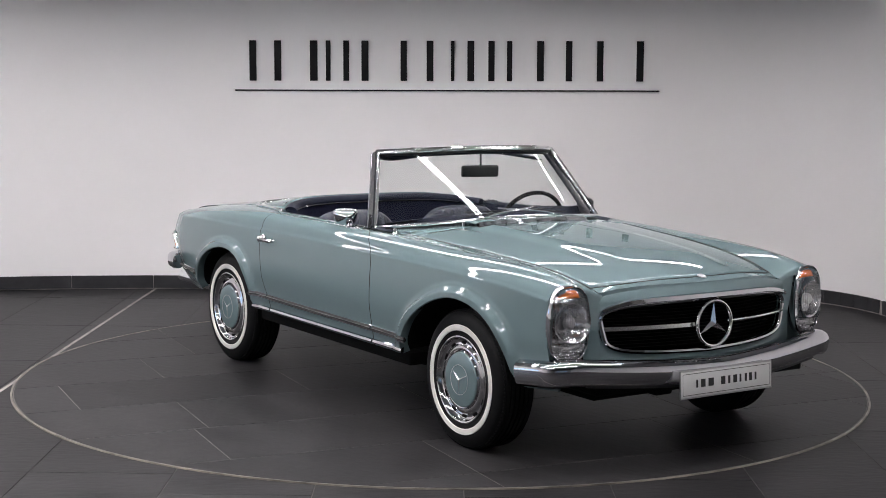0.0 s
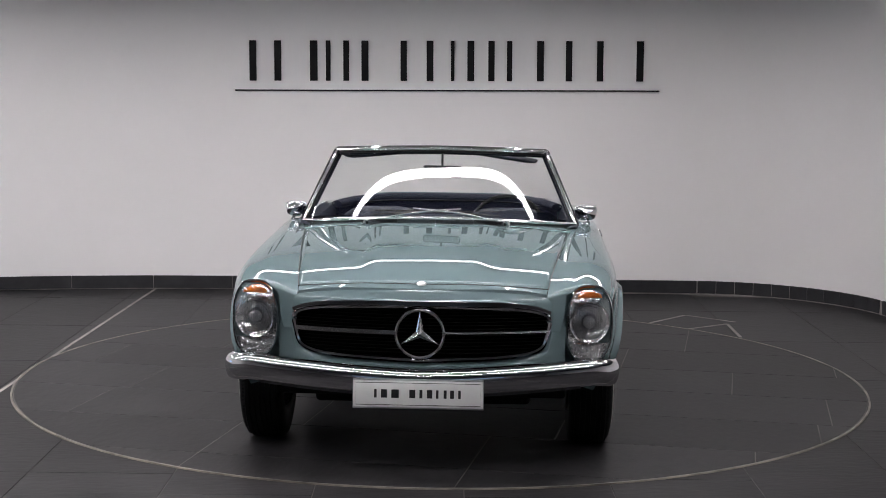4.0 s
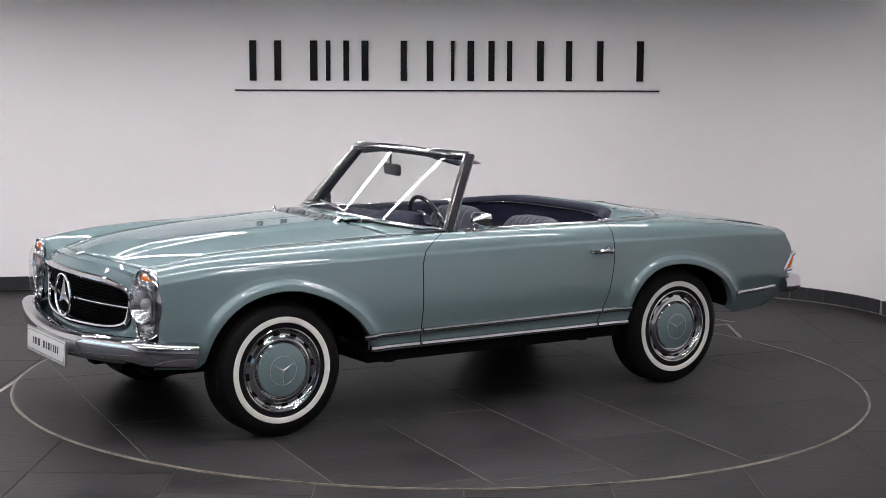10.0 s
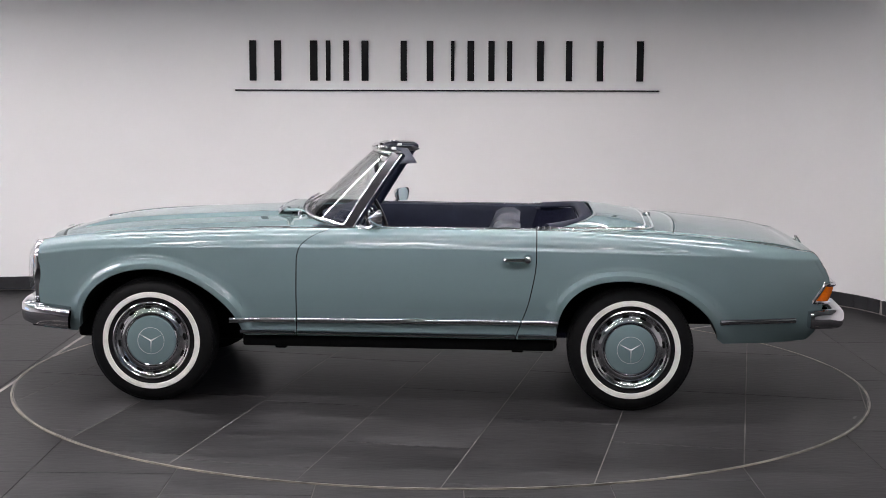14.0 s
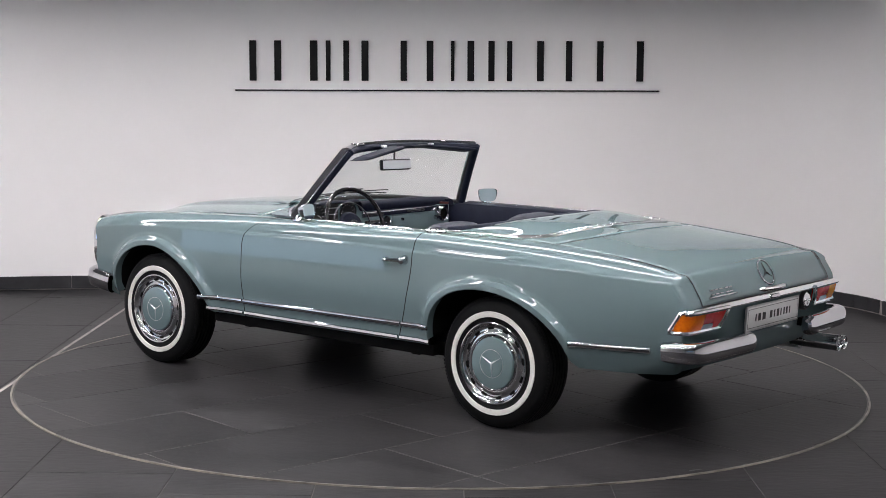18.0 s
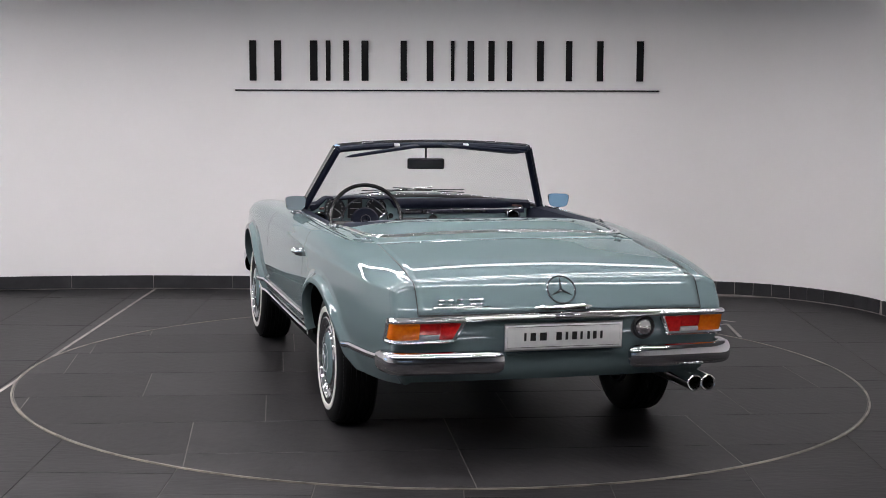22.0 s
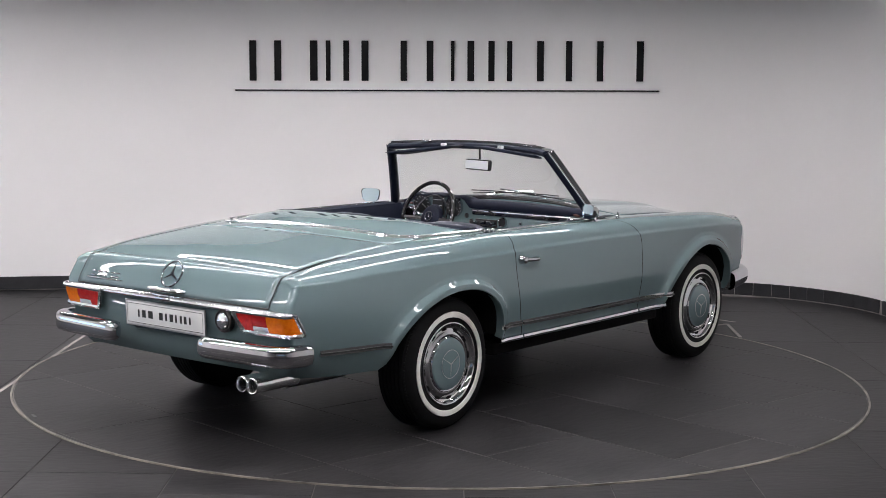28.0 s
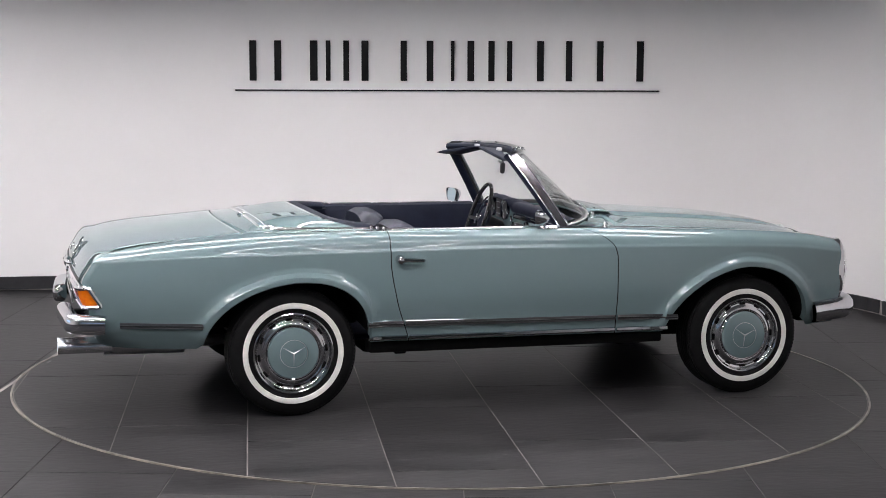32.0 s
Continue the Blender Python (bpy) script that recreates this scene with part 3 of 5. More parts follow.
def arch_stations(x0, x1, cx, front, rear, n):
    """Stations between x0 and x1 that crowd towards the arch's two ends."""
    a, b = cx + front, cx - rear
    xs = []
    if x0 > a:
        k = max(3, int(n * 0.22))
        xs += [lerp(x0, a + 0.001, i / k) for i in range(k)]
    m = n
    xs += [(a + b) / 2 + (a - b) / 2 * 0.9985 * math.cos(math.pi * i / m) for i in range(m + 1)]
    k = max(4, int(n * 0.4))
    xs += [lerp(b - 0.001, x1, (i + 1) / k) for i in range(k)]
    return xs


def panel_pair(name, rows, parent, label="", depth=0.004, material=None):
    made = []
    for r in (rows, mirrored(rows)):
        bm = bmesh.new()
        grid(bm, r)
        ob = part(name, bm, material or PAINT, parent, label, angle=28)
        made.append(ob)
    return made


def arch_lip(k, side):
    cx, top, low, front, nf, rear, nr = ARCHES[k]
    pts = []
    for i in range(41):
        x = (cx + (front - rear) / 2) + (front + rear) / 2 * 0.9985 * math.cos(math.pi * i / 40)
        p = side_point(x, 1.0)
        pts.append(Vector((p.x, p.y * side, p.z)))
    return pts


def build_body(car):
    gap = 0.0025
    # front wings
    xs = arch_stations(2.0, 0.682 + gap, 1.405, 0.384, 0.455, 44)
    out = []
    for i, x in enumerate(xs):
        t = max(0.0, (1.0 - x) / (1.0 - 0.684)) if x < 1.0 else None
        col = []
        for j in range(45):
            f = j / 44
            xx = x
            if t is not None:
                for _ in range(5):
                    p = side_point(xx, f)
                    xx = lerp(1.0, DOOR_FRONT(p.z) + gap, t)
            col.append(side_point(xx, f))
        out.append(col)
    panel_pair("front_wing", out, car, "glossy sage-blue front wing with a flared arch")
    # doors
    door_rows = side_panel(lambda z: DOOR_FRONT(z) - gap, lambda z: DOOR_BACK(z) + gap, [i / 30 for i in range(31)], 0.05)
    doors = panel_pair("door", door_rows, car, "closed sage-blue door")
    # rear wings
    xs = [lerp(-0.506, -0.609, i / 5) for i in range(5)] + arch_stations(-0.609, -1.9, -0.945, 0.335, 0.463, 44)
    out = []
    for x in xs:
        t = (x + 0.62) / (-0.506 + 0.62) if x > -0.62 else None
        col = []
        for j in range(45):
            f = j / 44
            xx = x
            if t is not None:
                for _ in range(5):
                    p = side_point(xx, f)
                    xx = lerp(-0.62, DOOR_BACK(p.z) - gap, t)
            col.append(side_point(xx, f))
        out.append(col)
    rear_rows = out
    panel_pair("rear_wing", out, car, "glossy sage-blue rear wing with a flared arch")
    # tail panel closes the rear between the wings, with a rounded edge
    end = out[-1]
    rows = []
    for k in range(9):
        a = math.pi / 2 * k / 8
        row = []
        for i, p in enumerate(end):
            q0, q1 = end[max(i - 1, 0)], end[min(i + 1, len(end) - 1)]
            d = Vector((0, q1.y - q0.y, q1.z - q0.z)).normalized()
            inward = Vector((0, d.z, -d.y))
            q = p + inward * TAIL_ROUND * (1 - math.cos(a))
            q.x = lerp(p.x, TAIL_X((p + inward * TAIL_ROUND).z), math.sin(a))
            row.append(q)
        rows.append(row)
    edge = rows[-1]
    for k in range(1, 13):
        s = 1 - k / 12
        rows.append([Vector((TAIL_X(p.z) - 0.022 * (1 - s * s), p.y * s, p.z)) for p in edge])
    rows += [[Vector((p.x, -p.y, p.z)) for p in r] for r in reversed(rows[:-1])]
    bm = bmesh.new()
    grid(bm, rows)
    part("tail_panel", bm, PAINT, car, "sage-blue tail panel with rounded edges", angle=40)
    # arch returns
    for k in (0, 1):
        for side in (1, -1):
            pts = arch_lip(k, side)
            bm = bmesh.new()
            grid(bm, [[p, p + Vector((0, -0.006 * side, -0.004)), p + Vector((0, -0.045 * side, 0.006))] for p in pts])
            part("arch_lip", bm, PAINT, car, "folded inner edge of a wheel arch")
            # inner arch
            bm = bmesh.new()
            grid(bm, [[p + Vector((0, -0.03 * side, 0.012)), Vector((p.x, 0.40 * side, p.z + 0.04))] for p in pts])
            part("wheel_housing", bm, UNDER, car, "black inner wheel housing")

    # bonnet
    bm = bmesh.new()
    rows = []
    n = 28
    stations = [0.0, 0.012, 0.024, 0.0355] + [0.038 + (1 - 0.038) * i / 36 for i in range(37)]
    for t in stations:
        row = []
        for j in range(-n, n + 1):
            s = j / n
            xf = 2.095 - 0.10 * s * s
            xb = 0.80 - 0.06 * s * s
            x = lerp(xf, xb, t)
            ye = SEAM_Y(min(x, 2.0)) - 0.003
            ze = SEAM_Z(min(x, 2.0))
            zc = CENTRE_Z(x)
            z = ze + (zc - ze) * (1 - abs(s) ** 2.3)
            z += 0.013 * step(2.06, 1.75, x) * step(0.57, 0.40, abs(s))
            row.append((x, ye * s, z))
        rows.append(row)
    cap = bmesh.new()
    grid(cap, [[(p[0] + 0.003, p[1], p[2] - 0.035) for p in rows[0]]] + rows[:4])
    part("nose_cap", cap, PAINT, car, "sage-blue nose panel ahead of the bonnet", angle=30)
    rows = rows[4:]
    grid(bm, rows)
    front = [Vector(p) for p in rows[0]]
    edge = [Vector((r[k][0], r[k][1], r[k][2])) for k, r in [(0, r) for r in rows]], [Vector((r[-1][0], r[-1][1], r[-1][2])) for r in rows]
    thick(part("bonnet", bm, PAINT, car, "sage-blue bonnet with a low central bulge", angle=30), 0.012)
    for pts in (front, *edge):
        bm = bmesh.new()
        tube(bm, [p + Vector((0.0015, math.copysign(0.002, p.y), 0.0002)) for p in pts], 0.0022, 6)
        part("bonnet_seal", bm, BLACK_RUBBER, car, "dark seam round the bonnet")

    # boot lid: top and rear face in one sheet
    bm = bmesh.new()
    rows = []
    knee = -1.64
    rear = []
    for j in range(-20, 21):
        s = j / 20
        m = 0.7
        out, rise = 0.022 * (1 - (s * 0.85) ** 2) + 0.005, 0.0185 * (1 - s * s)
        line = [(knee, 0, SEAM_Z(knee) + rise), (-1.73, 0, SEAM_Z(-1.73) + rise * 0.9 - 0.002 * m), (-1.80, 0, SEAM_Z(-1.80) + rise * 0.75 - 0.006 * m),
                (-1.845, 0, SEAM_Z(-1.845) + rise * 0.6 - 0.013 * m), (TAIL_X(0.803) - out * 0.5, 0, 0.804 + rise * 0.4 - 0.012 * m)]
        line += [(TAIL_X(z) - out, 0, z) for z in (0.765, 0.73, 0.70, 0.668)]
        rear.append([(p.x, p.z) for p in spline(line, 20)])
    for i in range(45):
        row = []
        for j in range(-20, 21):
            s = j / 20
            if i <= 24:
                x = lerp(-1.245 + 0.05 * s * s, knee, i / 24)
                z = SEAM_Z(x) + 0.024 * (1 - s * s) * lerp(1.0, 0.77, i / 24)
            else:
                # from the knee over a tight edge down the rear face
                x, z = rear[j + 20][i - 24]
            row.append((x, (SEAM_Y(x) - 0.004) * s, z))
        rows.append(row)
    grid(bm, rows)
    lower = [Vector(p) for p in rows[-1]]
    sides = [Vector(r[0]) for r in rows], [Vector(r[-1]) for r in rows]
    thick(part("boot_lid", bm, PAINT, car, "sage-blue boot lid", angle=30), 0.01)
    bm = bmesh.new()
    tube(bm, [p + Vector((0.0, 0, -0.002)) for p in lower], 0.0035, 6)
    part("boot_seal", bm, BLACK_RUBBER, car, "dark seam under the boot lid")
    for pts in sides:
        bm = bmesh.new()
        tube(bm, [p + Vector((0, math.copysign(0.002, p.y), -0.001)) for p in pts], 0.002, 6)
        part("boot_seal", bm, BLACK_RUBBER, car, "dark seam beside the boot lid")

    # hood compartment lid between cockpit and boot
    bm = bmesh.new()
    rows = []
    for i in range(21):
        t = i / 20
        row = []
        for j in range(-24, 25):
            s = j / 24
            xf = -0.81 + 0.21 * abs(s) ** 6
            xb = -1.238 + 0.05 * s * s
            x = lerp(xf, xb, t)
            z = SEAM_Z(x) + lerp(0.058 * (1 - abs(s) ** 5), 0.024 * (1 - s * s), step(0.0, 1.0, t))
            row.append((x, (SEAM_Y(x) - 0.004) * s, z))
        rows.append(row)
    grid(bm, rows)
    thick(part("hood_cover", bm, PAINT, car, "sage-blue lid over the folded hood", angle=30), 0.012)

    # nose: sheet between the bonnet's edge and the grille's opening, down to the valance
    def nose_x(y, z):
        base = 2.125 - 0.125 * (abs(y) / 0.6) ** 2
        return base - 0.03 * step(0.72, 0.79, z) - 0.05 * step(0.47, 0.36, z)
    bm = bmesh.new()
    rows = []
    m = 96
    for k in range(9):
        row = []
        for i in range(m):
            a = 2 * math.pi * i / m
            c, s = math.cos(a), math.sin(a)
            # grille opening and outer edge as flat super-ellipses
            q = (abs(c) ** 5 + abs(s) ** 5) ** (-1 / 5)
            gy, gz = 0.535 * c * q, 0.602 + 0.098 * s * q
            gz -= 0.012 * (1 - abs(gy / 0.535)) * (1 if s < 0 else -1.2)
            gy *= 1 - 0.05 * step(0.68, 0.52, gz)
            q2 = (abs(c) ** 9 + abs(s) ** 9) ** (-1 / 9)
            oy = 0.60 * c * q2
            oz = 0.565 + 0.195 * s * q2
            if s > 0:
                oz = 0.565 + (0.777 - 0.027 * min(1.1, abs(oy) / 0.522) ** 2.3 - 0.565) * min(1, s * q2)
            y, z = lerp(gy, oy, k / 8), lerp(gz, oz, k / 8)
            x = nose_x(y, z) - 0.03 * max(0, 1 - k / 1.5)
            row.append((x, y, z))
        rows.append(row)
    grid(bm, rows, closed_v=True)
    part("nose_panel", bm, PAINT, car, "sage-blue nose round the grille", angle=30)
    # body behind each headlamp
    for side in (1, -1):
        bm = bmesh.new()
        col = [side_point(2.0, j / 44) for j in range(45)]
        rows = []
        for i in range(7):
            t = i / 6
            rows.append([Vector((2.0 - 0.05 * min(1.0, 3 * t), lerp(p.y, 0.575, t) * side, lerp(p.z, lerp(0.60, p.z, 0.92), t))) for p in col])
        grid(bm, rows)
        part("wing_front", bm, PAINT, car, "front end of the wing round the headlamp")
        # rolled inner edge that joins the wing's top to the nose
        bm = bmesh.new()
        rows = []
        for p in [p for p in col if p.z > 0.70 and p.y < 0.755]:
            row = []
            for k in range(7):
                a = math.pi / 2 * k / 6
                row.append(Vector((2.0 + 0.024 * math.sin(a), p.y * side, p.z - 0.024 * (1 - math.cos(a)))))
            row.append(Vector((2.022 - 0.05 * step(0.64, 0.76, p.y), p.y * side, lerp(0.60, p.z - 0.028, step(0.585, 0.60, p.y)))))
            rows.append(row)
        grid(bm, rows)
        part("wing_brow", bm, PAINT, car, "rolled edge of the wing above the headlamp")

    # scuttle with black air grille
    bm = bmesh.new()
    rows = []
    for i in range(9):
        t = i / 8
        row = []
        for j in range(-20, 21):
            s = j / 20
            x = lerp(0.797 - 0.06 * s * s, 0.70 - 0.265 * abs(s) ** 3.5, t)
            row.append((x, 0.672 * s, lerp(SEAM_Z(x) + (0.925 - SEAM_Z(x)) * (1 - s * s), 0.888 + 0.042 * (1 - s * s), t)))
        rows.append(row)
    grid(bm, rows)
    thick(part("scuttle", bm, PAINT, car, "sage-blue scuttle below the windscreen"), 0.01)

    # dark structure inside
    bm = bmesh.new()
    box(bm, -0.62, 0.94, -0.72, 0.72, 0.278, 0.34, 0.03)
    part("floor_pan", bm, UNDER, car, "black underbody")
    bm = bmesh.new()
    box(bm, 0.90, 1.90, -0.46, 0.46, 0.26, 0.70, 0.02)
    part("engine_bay", bm, UNDER, car, "black engine bay behind the grille")
    bm = bmesh.new()
    box(bm, -1.74, -0.58, -0.46, 0.46, 0.385, 0.78, 0.02)
    part("boot_tub", bm, UNDER, car, "black boot tub")
    for side in (1, -1):
        bm = bmesh.new()
        box(bm, -0.60, 0.96, min(0.70 * side, 0.805 * side), max(0.70 * side, 0.805 * side), 0.292, 0.352, 0.012)
        for x in (0.78, -0.42):
            box(bm, x - 0.03, x + 0.03, 0.70 * side - 0.025, 0.70 * side + 0.025, 0.268, 0.30, 0.008)
        part("sill", bm, UNDER, car, "black-coated sill")
        rows = []
        for x in [lerp(0.9, -0.62, i / 20) for i in range(21)]:
            rows.append([side_point(x, lerp(0.1, 1.0, j / 10)) + Vector((0, -0.02, 0)) for j in range(11)])
        bm = bmesh.new()
        grid(bm, rows if side > 0 else mirrored(rows))
        part("door_shell", bm, UNDER, car, "black structure behind the door seams")
    return doors


def build_wheel(car):
    """One wheel, its outer face towards +y, centred on its axle."""
    wheel_bm = bmesh.new()
    lathe(wheel_bm, [(0.165, -0.10), (0.178, -0.085), (0.165, -0.06), (0.155, 0.01), (0.16, 0.05), (0.178, 0.073), (0.186, 0.074), (0.186, 0.066)], 56)
    wheel = part("wheel", wheel_bm, STEEL, car, "steel wheel with painted cap and whitewall tyre")
    bm = bmesh.new()
    prof = [(0.180, 0.070), (0.188, 0.082), (0.205, 0.090), (0.232, 0.0935), (0.262, 0.092), (0.285, 0.086), (0.297, 0.079), (0.304, 0.070), (0.310, 0.062)]
    for k in range(6):
        y = 0.060 - 0.0235 * k
        prof += [(0.3135, y), (0.3135, y - 0.017), (0.307, y - 0.0175), (0.307, y - 0.023)]
    prof += [(0.310, -0.082), (0.300, -0.092), (0.26, -0.10), (0.20, -0.096), (0.178, -0.085)]
    lathe(bm, prof, 72)
    part("tyre", bm, RUBBER, wheel, "black rubber tyre with ribbed tread")
    # shoulder blocks of the tread
    bm = bmesh.new()
    for i in range(110):
        a = 360 * i / 110
        box(bm, -0.0045, 0.0045, 0.046, 0.0715, 0.296, 0.3085, 0, pose(0, 0, 0, 0, a, 0))
    tagged(part("tread_edge", bm, RUBBER, wheel, "fine shoulder blocks of the tread", smooth=False), kind="stuff")
    bm = bmesh.new()
    lathe(bm, [(0.219, 0.0915), (0.222, 0.0955), (0.234, 0.0968), (0.245, 0.0958), (0.2475, 0.0918)], 72)
    part("whitewall", bm, WHITEWALL, wheel, "white sidewall band")
    # chrome trim ring with slots
    bm = bmesh.new()
    lathe(bm, [(0.196, 0.078), (0.199, 0.086), (0.197, 0.0925), (0.192, 0.0945), (0.187, 0.092), (0.183, 0.083), (0.178, 0.076), (0.172, 0.073), (0.166, 0.072), (0.160, 0.0735), (0.154, 0.077), (0.147, 0.081), (0.140, 0.083), (0.134, 0.082), (0.128, 0.074)], 80)
    part("trim_ring", bm, WHEEL_CHROME, wheel, "polished chrome wheel trim ring")
    for i in range(12):
        slot = bmesh.new()
        box(slot, -0.018, 0.018, 0.052, 0.0765, 0.158, 0.1735, 0.006, pose(0, 0, 0, 0, 30 * i + 7, 0))
        part("vent_slot", slot, UNDER, wheel)
    bm = bmesh.new()
    lathe(bm, [(0.127, 0.062), (0.1265, 0.084), (0.120, 0.093), (0.108, 0.0965), (0.05, 0.1005), (0.0, 0.1015)], 64)
    cap = part("hubcap", bm, PAINT, wheel, "sage-blue painted hub cap")
    bm = bmesh.new()
    lathe(bm, [(0.131, 0.074), (0.132, 0.083), (0.127, 0.0885), (0.1225, 0.0865)], 64)
    part("cap_rim", bm, CHROME, wheel, "bright rim of the hub cap")
    bm = bmesh.new()
    tube(bm, [(0.067 * math.cos(radians(a)), 0.0992, 0.067 * math.sin(radians(a))) for a in range(0, 360, 8)], 0.0014, 5, True, Vector((0, 1, 0)))
    spokes(bm, 0.066, 0.006, 0.1000, 0.005)
    part("cap_emblem", bm, STEEL, cap, "pressed round emblem")
    return wheel


def spokes(bm, r, w, y, h):
    """Three tapered spokes in the xz plane, facing +y."""
    for i in range(3):
        a = radians(90 + 120 * i)
        d, s = Vector((math.cos(a), 0, math.sin(a))), Vector((-math.sin(a), 0, math.cos(a)))
        o = Vector((0, y, 0))
        c = bm.verts.new(o + Vector((0, h, 0)))
        tip = bm.verts.new(o + d * r)
        l, k = bm.verts.new(o + s * w + d * w * 0.58), bm.verts.new(o - s * w + d * w * 0.58)
        bm.faces.new((c, l, tip))
        bm.faces.new((c, tip, k))
        b = bm.verts.new(o + Vector((0, -0.003, 0)))
        bm.faces.new((b, tip, l))
        bm.faces.new((b, k, tip))


def build_wheels(car):
    w = build_wheel(car)
    w.matrix_basis = pose(1.42, 0.736, 0.312, 0, 180, 0)
    copy_thing(w, pose(-0.98, 0.736, 0.312, 0, 62, 0))
    for x, a in ((1.42, -65), (-0.98, 180)):
        copy_thing(w, pose(x, -0.736, 0.312, 0, a, 180))


SCREEN_BOW = 0.003


def screen_bottom(s):
    return Vector((0.712 - 0.262 * abs(s) ** 3.5, 0.705 * s, 0.936 - 0.046 * abs(s) ** 2.2))


def screen_top(s):
    return Vector((0.358 - 0.135 * abs(s) ** 3.5, 0.552 * s, 1.264 - 0.018 * s * s))


def build_windscreen(car):
    n = 30
    bm = bmesh.new()
    rows = []
    for i in range(11):
        t = i / 10
        row = []
        for j in range(-n, n + 1):
            s = j / n
            p = screen_bottom(s).lerp(screen_top(s), t)
            bow = SCREEN_BOW * math.sin(math.pi * t)
            row.append(p + Vector((bow, 0, bow * 0.6)))
        rows.append(row)
    grid(bm, rows)
    glass = part("windscreen", bm, GLASS, car, "curved clear windscreen glass")
    glass.visible_shadow = False

    def side(sg):
        out = []
        for i in range(13):
            t = i / 12
            p = screen_bottom(sg).lerp(screen_top(sg), t)
            bow = SCREEN_BOW * math.sin(math.pi * t)
            out.append(p + Vector((bow, 0, bow * 0.6)))
        return out
    left, right = side(1), side(-1)
    top = [screen_top(1 - 2 * i / 30) for i in range(31)]
    bottom = [screen_bottom(-1 + 2 * i / 40) for i in range(41)]
    loop = left[:-1] + top[:-1] + list(reversed(right))[:-1] + bottom[:-1]
    # rubber seal, chrome bead, and chrome frame with dark reflections put into its colour
    bm = bmesh.new()
    tube(bm, loop, 0.013, 8, True)
    part("screen_seal", bm, BLACK_RUBBER, car, "black rubber windscreen seal")
    bm = bmesh.new()
    tube(bm, [p + Vector((0.012, 0, 0.008)) for p in loop], 0.009, 8, True)
    part("screen_bead", bm, TRIM, car, "bright chrome windscreen bead")
    for sg, line in ((1, left), (-1, right)):
        bm = bmesh.new()
        sweep(bm, [p + Vector((-0.014, 0.006 * sg, 0)) for p in line], [(-0.026, -0.010), (0.012, -0.013), (0.020, 0.0), (0.012, 0.013), (-0.026, 0.010)], up=Vector((0, 1, 0)))
        part("screen_pillar", bm, PILLAR, car, "chrome windscreen pillar with its dark reflections put into the colour")
        bm = bmesh.new()
        tube(bm, [p + Vector((-0.036, 0.014 * sg, 0.002)) for p in line], 0.0045, 6)
        part("pillar_bead", bm, TRIM, car, "thin chrome bead on the pillar")
        bm = bmesh.new()
        sweep(bm, [p + Vector((-0.03, -0.008 * sg, 0)) for p in line], circle(0.022, 10, 0.017), up=Vector((0, 1, 0)))
        part("pillar_lining", bm, NAVY, car, "navy padded pillar lining")
    bm = bmesh.new()
    sweep(bm, [p + Vector((-0.012, 0, 0.010)) for p in top], [(-0.022, -0.012), (0.022, -0.010), (0.026, 0.006), (0.0, 0.014), (-0.024, 0.006)])
    part("screen_header", bm, CHROME, car, "chrome windscreen header rail")
    bm = bmesh.new()
    sweep(bm, [p + Vector((-0.034, 0, -0.006)) for p in top], circle(0.024, 10, 0.018))
    part("header_lining", bm, NAVY, car, "navy padded header lining")


def motions():
    spin = curve_of([(0, -56.7), (8, -128.15), (16, -200.93), (24, -272.78), (32, -343.87)])
    rows = [(t, pose(0, 0, 0, 0, 0, spin(t))) for t in range(33)]
    walk(turntable, rows)
    walk(car, rows)


car = new("car")
tagged(car, "sage-blue classic two-seat roadster with its hood folded away", "car")
build_body(car)
build_wheels(car)
build_windscreen(car)


# ---------------------------------------------------------------- the car: fittings
def smooth_box(bm, x0, x1, y0, y1, z0, z1, r, m=None):
    box(bm, x0, x1, y0, y1, z0, z1, r, m)


def side_line(x0, x1, z, n, out=0.004):
    """Points along the left flank at height z."""
    pts = []
    for i in range(n + 1):
        x = lerp(x0, x1, i / n)
        fy, fz, us = section(x)
        a, b = us[2], us[-1]
        for _ in range(24):
            mid = (a + b) / 2
            if fz(mid) > z:
                a = mid
            else:
                b = mid
        y = fy(a)
        d = arch_measure(x, z)
        y += 0.024 * (1 - step(0.070, 0.155, d)) * step(0.33, 0.42, z)
        xx = x
        if x < -1.45:
            xx = -1.45 + (TAIL_X(z) + TAIL_ROUND + 1.45) * (x + 1.45) / (-0.45)
        pts.append(Vector((xx, y + out, z)))
    return pts


def flip(pts, side):
    return [Vector((p.x, p.y * side, p.z)) for p in pts]


